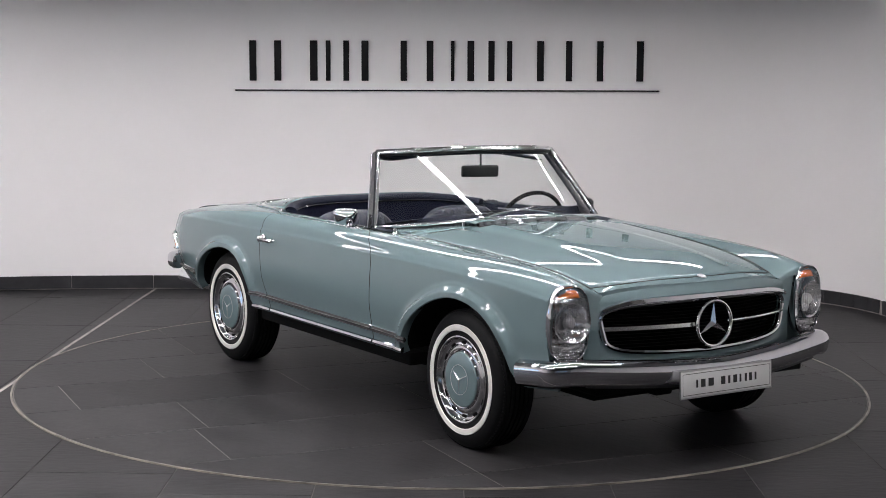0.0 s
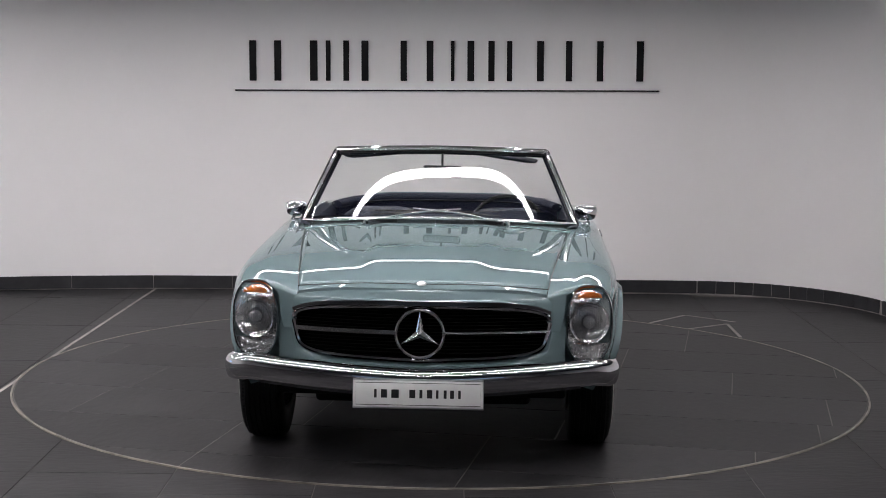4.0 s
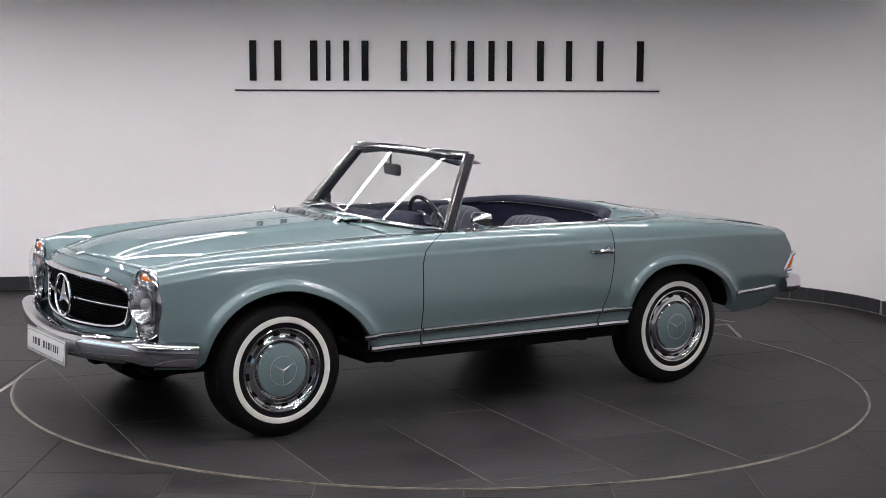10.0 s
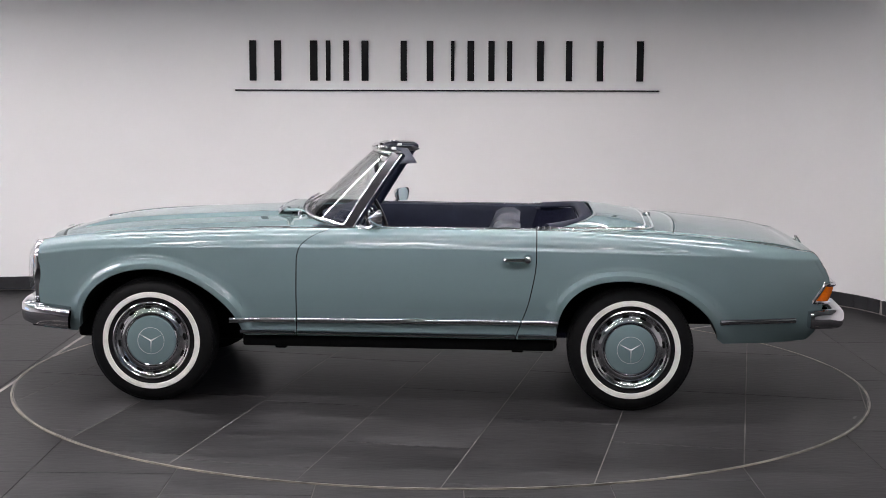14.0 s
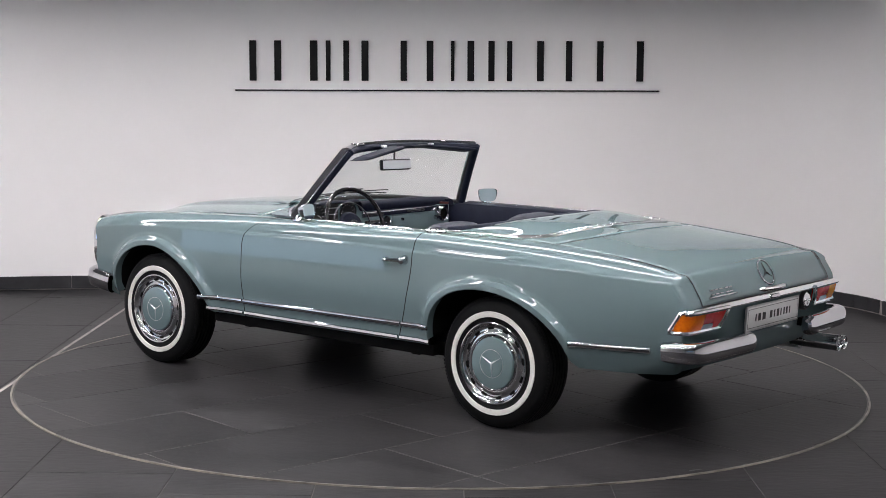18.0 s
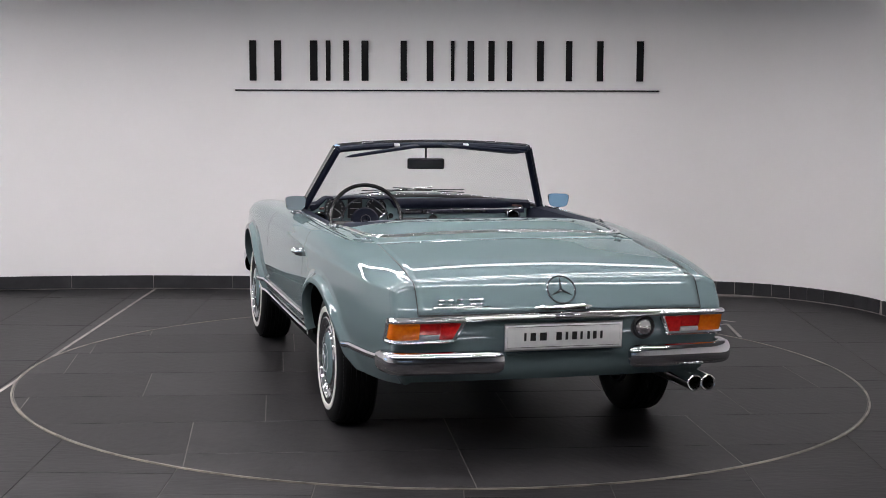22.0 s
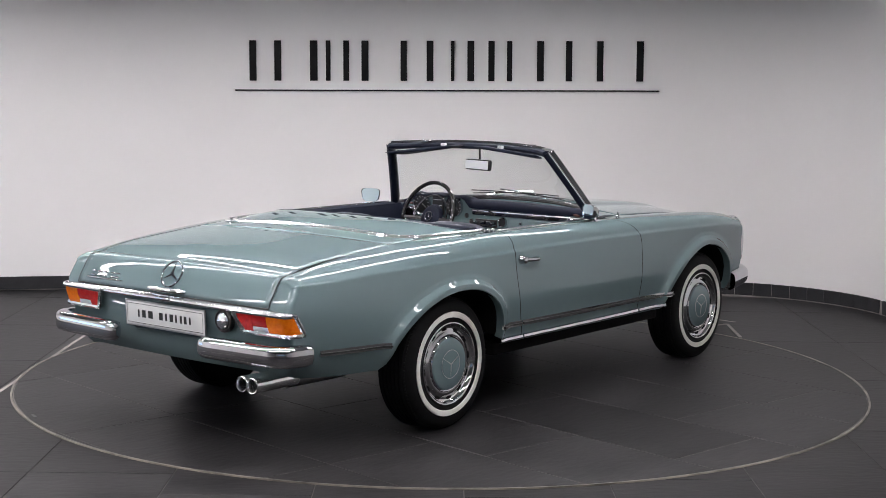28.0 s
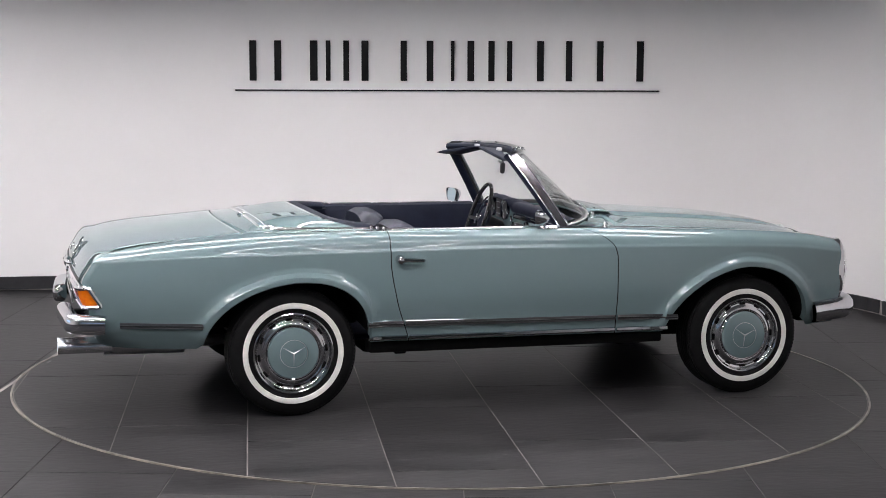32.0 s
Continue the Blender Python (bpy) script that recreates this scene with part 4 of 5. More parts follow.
def build_side_trim(car):
    for x0, x1, z0, z1, n in ((1.015, 0.690, 0.431, 0.436, 6), (0.676, -0.430, 0.436, 0.443, 14), (-0.440, -0.618, 0.443, 0.445, 5), (-1.415, -1.80, 0.459, 0.467, 8)):
        for side in (1, -1):
            pts = side_line(x0, x1, (z0 + z1) / 2, n)
            for i, p in enumerate(pts):
                p.z = lerp(z0, z1, i / n)
            pts = flip(pts, side)
            bm = bmesh.new()
            sweep(bm, pts, [(-0.004, -0.0135), (0.006, -0.0125), (0.010, -0.006), (0.010, 0.004), (0.006, 0.0115), (-0.004, 0.0135)], up=Vector((0, 0, 1)))
            strip = part("rub_strip", bm, CHROME, car, "chrome rubbing strip along the flank")
            bm = bmesh.new()
            sweep(bm, [p + Vector((0, 0.006 * side, 0)) for p in pts], [(-0.006, -0.0058), (0.006, -0.0058), (0.006, 0.0022), (-0.006, 0.0022)])
            part("rubber_insert", bm, BLACK_RUBBER, strip, "black rubber insert")
    for x0, x1 in ((0.965, 0.690), (0.676, -0.408), (-0.420, -0.612)):
        for side in (1, -1):
            pts = flip(side_line(x0, x1, 0.374, 10, 0.002), side)
            bm = bmesh.new()
            sweep(bm, pts, [(-0.006 * side, -0.013), (0.008 * side, -0.012), (0.012 * side, -0.005), (0.009 * side, 0.006), (-0.006 * side, 0.013)])
            part("sill_trim", bm, CHROME, car, "chrome strip along the sill")


def build_door_fittings(car):
    for side in (1, -1):
        y = 0.866
        handle_bm = bmesh.new()
        tube(handle_bm, spline([(-0.345, (y - 0.012) * side, 0.757), (-0.352, (y + 0.022) * side, 0.757), (-0.40, (y + 0.026) * side, 0.758), (-0.45, (y + 0.022) * side, 0.760)], 14), 0.0105, 8)
        handle = part("door_handle", handle_bm, CHROME, car, "chrome pull handle")
        bm = bmesh.new()
        lathe(bm, [(0.0, 0.0), (0.024, 0.0), (0.024, 0.012), (0.019, 0.028), (0.017, 0.042), (0.010, 0.047), (0, 0.048)], 20, pose(-0.462, (y - 0.016) * side, 0.760, 0, 0, 0 if side > 0 else 180))
        part("push_button", bm, CHROME, handle, "round chrome push button")
        bm = bmesh.new()
        lathe(bm, [(0.0, 0.0), (0.014, 0.0), (0.013, 0.008), (0, 0.009)], 16, pose(-0.345, (y - 0.016) * side, 0.757, 0, 0, 0 if side > 0 else 180))
        part("escutcheon", bm, CHROME, handle)
        # mirror on its stalk
        mirror_bm = bmesh.new()
        n = 14
        turn = Matrix.Rotation(radians(12 if side > 0 else -27), 2)
        rows = []
        for k, (dx, s) in enumerate(((0.0, 1.0), (0.012, 1.02), (0.03, 0.86), (0.05, 0.55), (0.064, 0.2), (0.067, 0.02))):
            row = []
            for i in range(n * 2):
                a = 2 * math.pi * i / (n * 2)
                c, q = math.cos(a), math.sin(a)
                e = (abs(c) ** 4 + abs(q) ** 4) ** (-0.25)
                yy = 0.058 * c * e * (1 + 0.14 * q * e)
                lx, ly = turn @ Vector((dx, yy * s * side))
                row.append(Vector((0.272 + lx, 0.766 * side + ly, 0.941 + 0.039 * q * e * s)))
            rows.append(row)
        grid(mirror_bm, rows, closed_v=True)
        shell = part("door_mirror", mirror_bm, CHROME, car, "chrome door mirror")
        bm = bmesh.new()
        bm.faces.new([bm.verts.new(p + Vector((0.004 + 0.08 * (p.z - 0.941), 0, 0))) for p in rows[0]])
        part("mirror_glass", bm, BLUE_MIRROR, shell, "mirror glass")
        bm = bmesh.new()
        tube(bm, spline([(0.30, 0.770 * side, 0.915), (0.318, 0.776 * side, 0.90), (0.33, 0.782 * side, 0.885)], 8), 0.009, 8)
        part("mirror_stalk", bm, CHROME, shell, "chrome stalk")
        bm = bmesh.new()
        box(bm, 0.30, 0.385, 0.762 * side - 0.018, 0.762 * side + 0.018, 0.880, 0.896, 0.006, pose(0, 0, 0))
        part("mirror_foot", bm, CHROME, shell, "chrome foot")
        # chrome finisher on the door's top edge, latch block behind it
        bm = bmesh.new()
        tube(bm, [(lerp(0.40, -0.50, i / 16), CROWN_Y(lerp(0.40, -0.50, i / 16)) * side - 0.022 * side, 0.8955) for i in range(17)], 0.006, 8)
        part("door_finisher", bm, TRIM, car, "chrome finisher on the door top")
        bm = bmesh.new()
        tube(bm, [(-0.585, 0.705 * side, 0.897), (-0.50, 0.725 * side, 0.899)], 0.0065, 8)
        for x, y in ((-0.570, 0.708), (-0.540, 0.716), (-0.512, 0.722)):
            lathe(bm, [(0.0, 0.008), (0.007, 0.006), (0.009, 0.0), (0.009, -0.012)], 14, pose(x, y * side, 0.903, 90, 0, 0))
        part("hood_latch", bm, CHROME, car, "chrome hood latch block")


def build_front(car):
    # grille: dark cavity, fine slats, chrome surround, bar and emblem
    def opening(grow, dx):
        pts = []
        m = 72
        for i in range(m):
            a = 2 * math.pi * i / m
            c, s = math.cos(a), math.sin(a)
            q = (abs(c) ** 5 + abs(s) ** 5) ** (-1 / 5)
            gy, gz = (0.535 + grow) * c * q, 0.602 + (0.098 + grow) * s * q
            gz -= 0.012 * (1 - abs(gy / 0.535)) * (1 if s < 0 else -1.2)
            gy *= 1 - 0.05 * step(0.68, 0.52, gz)
            pts.append(Vector((2.125 - 0.125 * (abs(gy) / 0.6) ** 2 + dx, gy, gz)))
        return pts
    bm = bmesh.new()
    tube(bm, opening(0.003, -0.002), 0.0115, 8, True)
    part("grille_surround", bm, CHROME, car, "chrome grille surround")
    bm = bmesh.new()
    face = opening(0.004, -0.075)
    bm.faces.new([bm.verts.new(p) for p in face])
    grid(bm, [face, opening(0.004, -0.01)], closed_v=True)
    part("grille_cavity", bm, GRILLE_BLACK, car, "black grille opening", smooth=False)
    for i in range(13):
        z = 0.517 + 0.0142 * i
        half = 0.495 + 0.03 * step(0.52, 0.66, z) if z < 0.69 else 0.50
        if z < 0.52:
            half = 0.46
        bm = bmesh.new()
        sweep(bm, [(2.100 - 0.125 * (abs(y) / 0.6) ** 2, y, z) for y in [half * (1 - 2 * j / 16) for j in range(17)]], [(-0.006, -0.0012), (0.006, -0.0012), (0.006, 0.0012), (-0.006, 0.0012)])
        part("grille_slat", bm, GRILLE_BLACK, car)
    # chrome brow over the opening
    bm = bmesh.new()
    brow = []
    for i in range(41):
        y = 0.535 * (1 - 2 * i / 40)
        brow.append(Vector((2.140 - 0.125 * (abs(y) / 0.6) ** 2, y, 0.718 + 0.012 * (1 - (y / 0.535) ** 2) - 0.034 * (abs(y) / 0.535) ** 7)))
    sweep(bm, brow, [(-0.016, 0.012), (-0.016, -0.012), (0.004, -0.018), (0.012, -0.004), (0.004, 0.016)], scales=[0.74 - 0.28 * (abs(p.y) / 0.535) ** 3 for p in brow])
    part("grille_brow", bm, CHROME, car, "broad chrome strip over the grille")
    for side in (1, -1):
        bm = bmesh.new()
        sweep(bm, [(2.122 - 0.125 * (abs(y) / 0.6) ** 2, y * side, 0.605) for y in [lerp(0.095, 0.525, j / 12) for j in range(13)]], [(-0.010, -0.0085), (0.006, -0.008), (0.012, -0.004), (0.0135, 0), (0.012, 0.004), (0.006, 0.008), (-0.010, 0.0085)])
        part("grille_bar", bm, TRIM, car, "chrome grille bar")
    bm = bmesh.new()
    ring = [(2.148, 0.098 * math.cos(radians(a)), 0.605 + 0.098 * math.sin(radians(a))) for a in range(0, 360, 6)]
    tube(bm, ring, 0.0075, 8, True, Vector((1, 0, 0)))
    tmp = bmesh.new()
    spokes(tmp, 0.094, 0.016, 0.0, 0.018)
    bmesh.ops.transform(tmp, matrix=pose(2.142, 0, 0.605, 0, 0, -90), verts=tmp.verts)
    me = bpy.data.meshes.new("emblem")
    tmp.to_mesh(me)
    tmp.free()
    bm.from_mesh(me)
    bpy.data.meshes.remove(me)
    part("grille_emblem", bm, TRIM, car, "round chrome emblem with three spokes", angle=15)
    bm = bmesh.new()
    lathe(bm, [(0.0, 0.005), (0.016, 0.004), (0.021, 0.0), (0.0, -0.004)], 24, pose(2.062, 0, 0.800, 72, 0, -90))
    part("bonnet_badge", bm, STEEL, car, "small round badge on the bonnet's edge")

    # bumper: curved bar that wraps round the corners
    pts = []
    for i in range(61):
        s = 1 - 2 * i / 60
        a = abs(s)
        if a < 0.80:
            y = 0.715 * a / 0.80
            x = 2.180 - 0.105 * (y / 0.715) ** 2
            zz = 0.410 + 0.040 * (y / 0.715) ** 1.3
        else:
            t = (a - 0.80) / 0.20
            ang = min(t / 0.42, 1.0) * math.pi / 2
            x = 2.075 - 0.075 * (1 - math.cos(ang)) - max(0, t - 0.42) / 0.58 * 0.165
            y = 0.715 + 0.075 * math.sin(ang) + 0.02 * max(0, t - 0.42)
            zz = 0.450 - 0.03 * t
        pts.append(Vector((x, math.copysign(y, s), zz)))
    bm = bmesh.new()
    sec = [(0.012, -0.054), (-0.008, -0.054), (-0.020, -0.049), (-0.030, -0.039), (-0.036, -0.024), (-0.039, -0.006), (-0.039, 0.010), (-0.036, 0.023), (-0.030, 0.033), (-0.022, 0.039),
           (-0.014, 0.0415), (-0.011, 0.0440), (-0.008, 0.0455), (0.006, 0.0470), (0.030, 0.0440), (0.030, 0.038), (0.004, 0.030), (-0.006, 0.010), (-0.004, -0.040), (0.012, -0.050)]
    sec = [(-a, b) for a, b in sec]
    rows = []
    for p, t, sd, u in frames_along(pts):
        k = 1.0
        rows.append([p + sd * -a * k + u * b * 1.12 for a, b in sec])
    grid(bm, rows, closed_v=True)
    part("front_bumper", bm, CHROME, car, "curved chrome front bumper", angle=50)
    bm = bmesh.new()
    sweep(bm, [p + Vector((-0.01, 0, -0.058)) for p in pts[8:53]], [(-0.03, -0.006), (0.03, -0.006), (0.03, 0.006), (-0.03, 0.006)])
    part("bumper_apron", bm, BLACK_RUBBER, car, "dark lower edge of the bumper")
    number_plate(car, 2.232, 0.372, 1, 0.265, 0.057, -3)
    bm = bmesh.new()
    for y in (-0.22, 0.18):
        box(bm, 2.02, 2.09, y - 0.05, y + 0.05, 0.30, 0.345, 0.015)
    box(bm, 1.86, 2.10, -0.60, 0.60, 0.335, 0.37, 0.01)
    part("valance", bm, UNDER, car, "dark valance behind the bumper")

    # headlamp units
    for side in (1, -1):
        def oval(k, x, dy=0.0, n=40, cz=0.638, hz=0.158, hy=0.094):
            out = []
            for i in range(n):
                a = 2 * math.pi * i / n
                c, s = math.cos(a), math.sin(a)
                q = (abs(c) ** 2.7 + abs(s) ** 2.7) ** (-1 / 2.7)
                yy, zz = hy * c * q * k, hz * s * q * k
                out.append(Vector((x - 0.022 * step(-0.2, 1.0, yy / 0.096) - 0.10 * max(0, zz - 0.10), (0.698 + yy) * side, cz + zz)))
            return out
        bm = bmesh.new()
        grid(bm, [oval(1.0, 1.995), oval(1.03, 2.022), oval(1.04, 2.034), oval(1.005, 2.042), oval(0.97, 2.036)], closed_v=True)
        lamp = part("headlamp", bm, CHROME, car, "upright oval headlamp in a chrome surround")
        bm = bmesh.new()
        grid(bm, [oval(0.96, 2.030), oval(0.9, 1.985), oval(0.5, 1.972), oval(0.02, 1.970)], closed_v=True)
        part("lamp_backing", bm, SILVER, lamp, "silvered lamp housing")
        bm = bmesh.new()
        lathe(bm, [(0.082, 0.0), (0.084, 0.006), (0.080, 0.004), (0.073, -0.008), (0.050, -0.034), (0.02, -0.045), (0.0, -0.046)], 32, pose(2.045, 0.697 * side, 0.645, 0, 0, -90 - 12 * side * -1))
        part("reflector", bm, SILVER, lamp, "round chrome reflector")
        bm = bmesh.new()
        lathe(bm, [(0.0, 0.022), (0.018, 0.019), (0.026, 0.010), (0.026, -0.01)], 20, pose(2.022, 0.697 * side, 0.645, 0, 0, -90))
        part("bulb_shield", bm, STEEL, lamp, "bulb shield")

        def cap_lens(name, z0, z1, x, material, label, wide=0.086):
            """A lens that fills the rounded end of the lamp between two heights."""
            rows = []
            for i in range(9):
                z = lerp(z0, z1, i / 8)
                half = wide * max(0.05, 1 - min(1.0, abs(z - 0.638) / 0.152) ** 2.7) ** (1 / 2.7)
                row = []
                for j in range(-8, 9):
                    y = half * j / 8
                    bulge = 0.012 * (1 - (j / 8) ** 2) * (1 - (2 * i / 8 - 1) ** 2) ** 0.5
                    row.append(Vector((x + bulge - 0.022 * step(-0.2, 1.0, y / 0.096) - 0.10 * max(0, z - 0.738), (0.698 + y) * side, z)))
                rows.append(row)
            bm = bmesh.new()
            grid(bm, rows)
            thick(part(name, bm, material, lamp, label), 0.006)
        cap_lens("indicator", 0.746, 0.782, 2.026, AMBER, "amber indicator lens", 0.062)
        cap_lens("fog_lamp", 0.490, 0.556, 2.018, FLUTED, "ribbed fog lamp")
        bm = bmesh.new()
        for i in range(15):
            y = 0.698 * side - 0.060 + 0.0086 * i
            d = 0.022 * step(-0.2, 1.0, (y * side - 0.698) / 0.096)
            tube(bm, [(2.020 - d, y, 0.505), (2.031 - d, y, 0.523), (2.020 - d, y, 0.550)], 0.003, 5)
        part("lens_ribs", bm, FLUTED, lamp, "vertical lens ribs")
        bm = bmesh.new()
        grid(bm, [oval(k, x, cz=0.637, hz=0.155) for k, x in ((0.98, 2.034), (0.9, 2.052), (0.7, 2.069), (0.4, 2.079), (0.02, 2.081))], closed_v=True)
        g = part("lamp_glass", bm, LAMP_GLASS, lamp, "domed clear lamp glass")
        g.visible_shadow = False


def number_plate(car, x, z, way, hy, hz, tilt):
    """White plate with plain bars in place of its lettering."""
    m = pose(x, 0, z, 0, tilt, 0 if way > 0 else 180)
    bm = bmesh.new()
    smooth_box(bm, -0.006, 0.006, -hy, hy, -hz, hz, 0.005)
    plate = part("number_plate", bm, PLATE, car, "white number plate with dark bars")
    plate.matrix_basis = m
    bm = bmesh.new()
    loop = [(0.0066, y, w) for y, w in ((-hy + 0.012, -hz + 0.012), (hy - 0.012, -hz + 0.012), (hy - 0.012, hz - 0.012), (-hy + 0.012, hz - 0.012))]
    tube(bm, loop, 0.0012, 4, True)
    part("plate_border", bm, INK, plate)
    bm = bmesh.new()
    tube(bm, [(0.002, y, w) for y, w in ((-hy, -hz), (hy, -hz), (hy, hz), (-hy, hz))], 0.0045, 6, True, Vector((1, 0, 0)))
    part("plate_frame", bm, STEEL, plate, "slim silver plate frame")
    marks = (-0.185, -0.150, -0.105, -0.035, 0.0, 0.035, 0.066, 0.098, 0.126, 0.156)
    for k, y in enumerate(marks):
        bm = bmesh.new()
        wd = (0.005, 0.012, 0.015, 0.012, 0.006, 0.011, 0.005, 0.006, 0.008, 0.005)[k]
        box(bm, 0.0060, 0.0072, y - wd + 0.012, y + wd + 0.012, -0.016, 0.018)
        part("bar", bm, INK, plate, smooth=False)


def build_rear(car):
    def rx(y, z):
        return TAIL_X(z) - 0.022 * (1 - (y / 0.74) ** 2)
    # chrome strip under the boot lid
    bm = bmesh.new()
    pts = [Vector((rx(y, 0.652) - 0.006, y, 0.652 - 0.006 * (abs(y) / 0.7) ** 2)) for y in [0.735 * (1 - 2 * i / 40) for i in range(41)]]
    sweep(bm, pts, [(-0.010, -0.012), (0.008, -0.012), (0.012, -0.006), (0.010, 0.004), (0.002, 0.013), (-0.010, 0.014)])
    part("tail_strip", bm, TRIM, car, "chrome strip across the tail")
    bm = bmesh.new()
    smooth_box(bm, -2.012, -1.975, -0.045, 0.045, 0.638, 0.660, 0.008)
    part("boot_lock", bm, CHROME, car, "chrome boot lock")
    # lamps
    for side in (1, -1):
        def face(y, z, out):
            """The rear face out to the corner, then round it and forward along the flank."""
            p = Vector((rx(min(y, 0.703), z) - out, y * side, z))
            if y > 0.703:
                u, r = y - 0.703, 0.046
                a = min(u / r, math.pi / 2)
                p.x += r * (1 - math.cos(a)) + max(0.0, u - r * math.pi / 2)
                p.y = (0.703 + r * math.sin(a)) * side
            return p

        def lens(name, ys, z0, z1, material, parent, label, slant=0.0, out=0.020, wrap=0.0):
            bm = bmesh.new()
            y0, y1 = ys
            n = 6 if not wrap else 18
            rows = []
            for i in range(n + 1):
                row = []
                for k in range(5):
                    z = lerp(z0, z1, k / 4)
                    y = lerp(lerp(y0 + slant, y0, k / 4), lerp(y1 + wrap, y1, k / 4), i / n)
                    row.append(face(y, z, out + 0.004 * (1 - (k / 2 - 1) ** 2)))
                rows.append([face(lerp(lerp(y0 + slant, y0, 0.0), y1 + wrap, i / n), z0, 0.0)] + row + [face(lerp(y0, y1, i / n), z1, 0.0)])
            vs = grid(bm, rows)
            bm.faces.new(vs[0])
            bm.faces.new(vs[-1])
            return part(name, bm, material, parent, label, angle=30)
        bm = bmesh.new()
        loop = [(0.482, 0.556), (0.813, 0.556), (0.783, 0.645), (0.440, 0.645)]
        pth = []
        for k, (y, z) in enumerate(loop):
            y2, z2 = loop[(k + 1) % 4]
            for i in range(14):
                pth.append(face(lerp(y, y2, i / 14), lerp(z, z2, i / 14), 0.021))
        tube(bm, pth, 0.0115, 8, True, Vector((1, 0, 0)))
        lamp = part("tail_lamp", bm, TRIM, car, "amber and red tail lamp in a chrome frame")
        lens("amber_lens", (0.628, 0.777), 0.563, 0.638, AMBER, lamp, "amber indicator lens", wrap=0.028)
        lens("red_lens", (0.542, 0.626), 0.585, 0.638, RED, lamp, "red brake lens")
        lens("red_reflector", (0.455, 0.540), 0.563, 0.638, RED, lamp, "red reflector", 0.034)
        lens("reversing_lens", (0.542, 0.626), 0.563, 0.583, CLEAR_LENS, lamp, "clear reversing lens")
        # bumper half
        ln = [Vector((-2.040 + 0.030 * (y / 0.7) ** 2, y * side, 0.474)) for y in [lerp(0.300, 0.680, i / 14) for i in range(15)]]
        for i in range(1, 9):
            a = math.pi / 2 * i / 8
            ln.append(Vector((-2.010 + 0.055 * (1 - math.cos(a)), (0.680 + 0.065 * math.sin(a)) * side, 0.474)))
        for i in range(1, 8):
            ln.append(Vector((-1.955 + 0.095 * i / 7, (0.745 + 0.014 * i / 7) * side, 0.474 - 0.004 * i / 7)))
        bm = bmesh.new()
        oval = [(0.038 * math.copysign(abs(math.cos(a)) ** 0.75, math.cos(a)), 0.048 * math.copysign(abs(math.sin(a)) ** 0.7, math.sin(a)))
                for a in [2 * math.pi * k / 20 for k in range(20)]]
        sweep(bm, [ln[0] + Vector((0.004, -0.020 * side, 0)), ln[0] + Vector((0.002, -0.012 * side, 0))] + ln, oval, scales=[0.45, 0.78, 0.93] + [1.0] * 26 + [0.97, 0.93, 0.88])
        part("rear_bumper", bm, CHROME, car, "short chrome rear bumper half")
        bm = bmesh.new()
        box(bm, -2.03, -1.90, 0.40 * side - 0.03, 0.40 * side + 0.03, 0.455, 0.495, 0.008)
        part("bumper_bracket", bm, UNDER, car, "dark bumper bracket")
    number_plate(car, -1.992, 0.565, -1, 0.263, 0.056, 3)
    # pressed recess line under the plate
    bm = bmesh.new()
    tube(bm, [(rx(y, 0.487) - 0.004, y, 0.487) for y in [0.24 * (1 - 2 * i / 10) for i in range(11)]], 0.007, 6)
    part("plate_ledge", bm, PAINT, car, "pressed ledge under the number plate")
    # fuel cap
    bm = bmesh.new()
    lathe(bm, [(0.052, 0.0), (0.052, 0.02), (0.044, 0.027), (0.036, 0.014), (0, 0.014)], 28, pose(-1.965, -0.366, 0.589, 0, 0, 90))
    cap = part("fuel_cap_seal", bm, BLACK_RUBBER, car, "black rubber ring round the fuel cap")
    bm = bmesh.new()
    lathe(bm, [(0.037, 0.012), (0.036, 0.026), (0.030, 0.031), (0.012, 0.032), (0.0, 0.036)], 24, pose(-1.965, -0.366, 0.589, 0, 0, 90))
    box(bm, -2.004, -1.995, -0.388, -0.344, 0.584, 0.594, 0.003)
    part("fuel_cap", bm, TRIM, car, "chrome fuel filler cap")
    # boot handle, emblem, model badge as bars
    bm = bmesh.new()
    tube(bm, spline([(-1.985, 0.125, 0.688), (-2.005, 0.08, 0.690), (-2.012, 0, 0.690), (-2.005, -0.08, 0.690), (-1.985, -0.125, 0.688)], 20), 0.011, 8, scales=[0.35, 0.6] + [1.0] * 17 + [0.6, 0.35])
    part("boot_handle", bm, TRIM, car, "chrome boot handle")
    bm = bmesh.new()
    tilt = pose(-1.943, 0, 0.752, 0, 30, 0)
    tube(bm, [(-0.008, 0.062 * math.cos(radians(a)), 0.062 * math.sin(radians(a))) for a in range(0, 360, 10)], 0.0038, 6, True, Vector((1, 0, 0)))
    tmp = bmesh.new()
    spokes(tmp, 0.060, 0.0065, 0.008, 0.007)
    bmesh.ops.transform(tmp, matrix=pose(0, 0, 0, 0, 0, 90), verts=tmp.verts)
    me = bpy.data.meshes.new("emblem")
    tmp.to_mesh(me)
    tmp.free()
    bm.from_mesh(me)
    bpy.data.meshes.remove(me)
    bmesh.ops.transform(bm, matrix=tilt, verts=bm.verts)
    part("boot_emblem", bm, CHROME, car, "round chrome emblem with three spokes", angle=15)
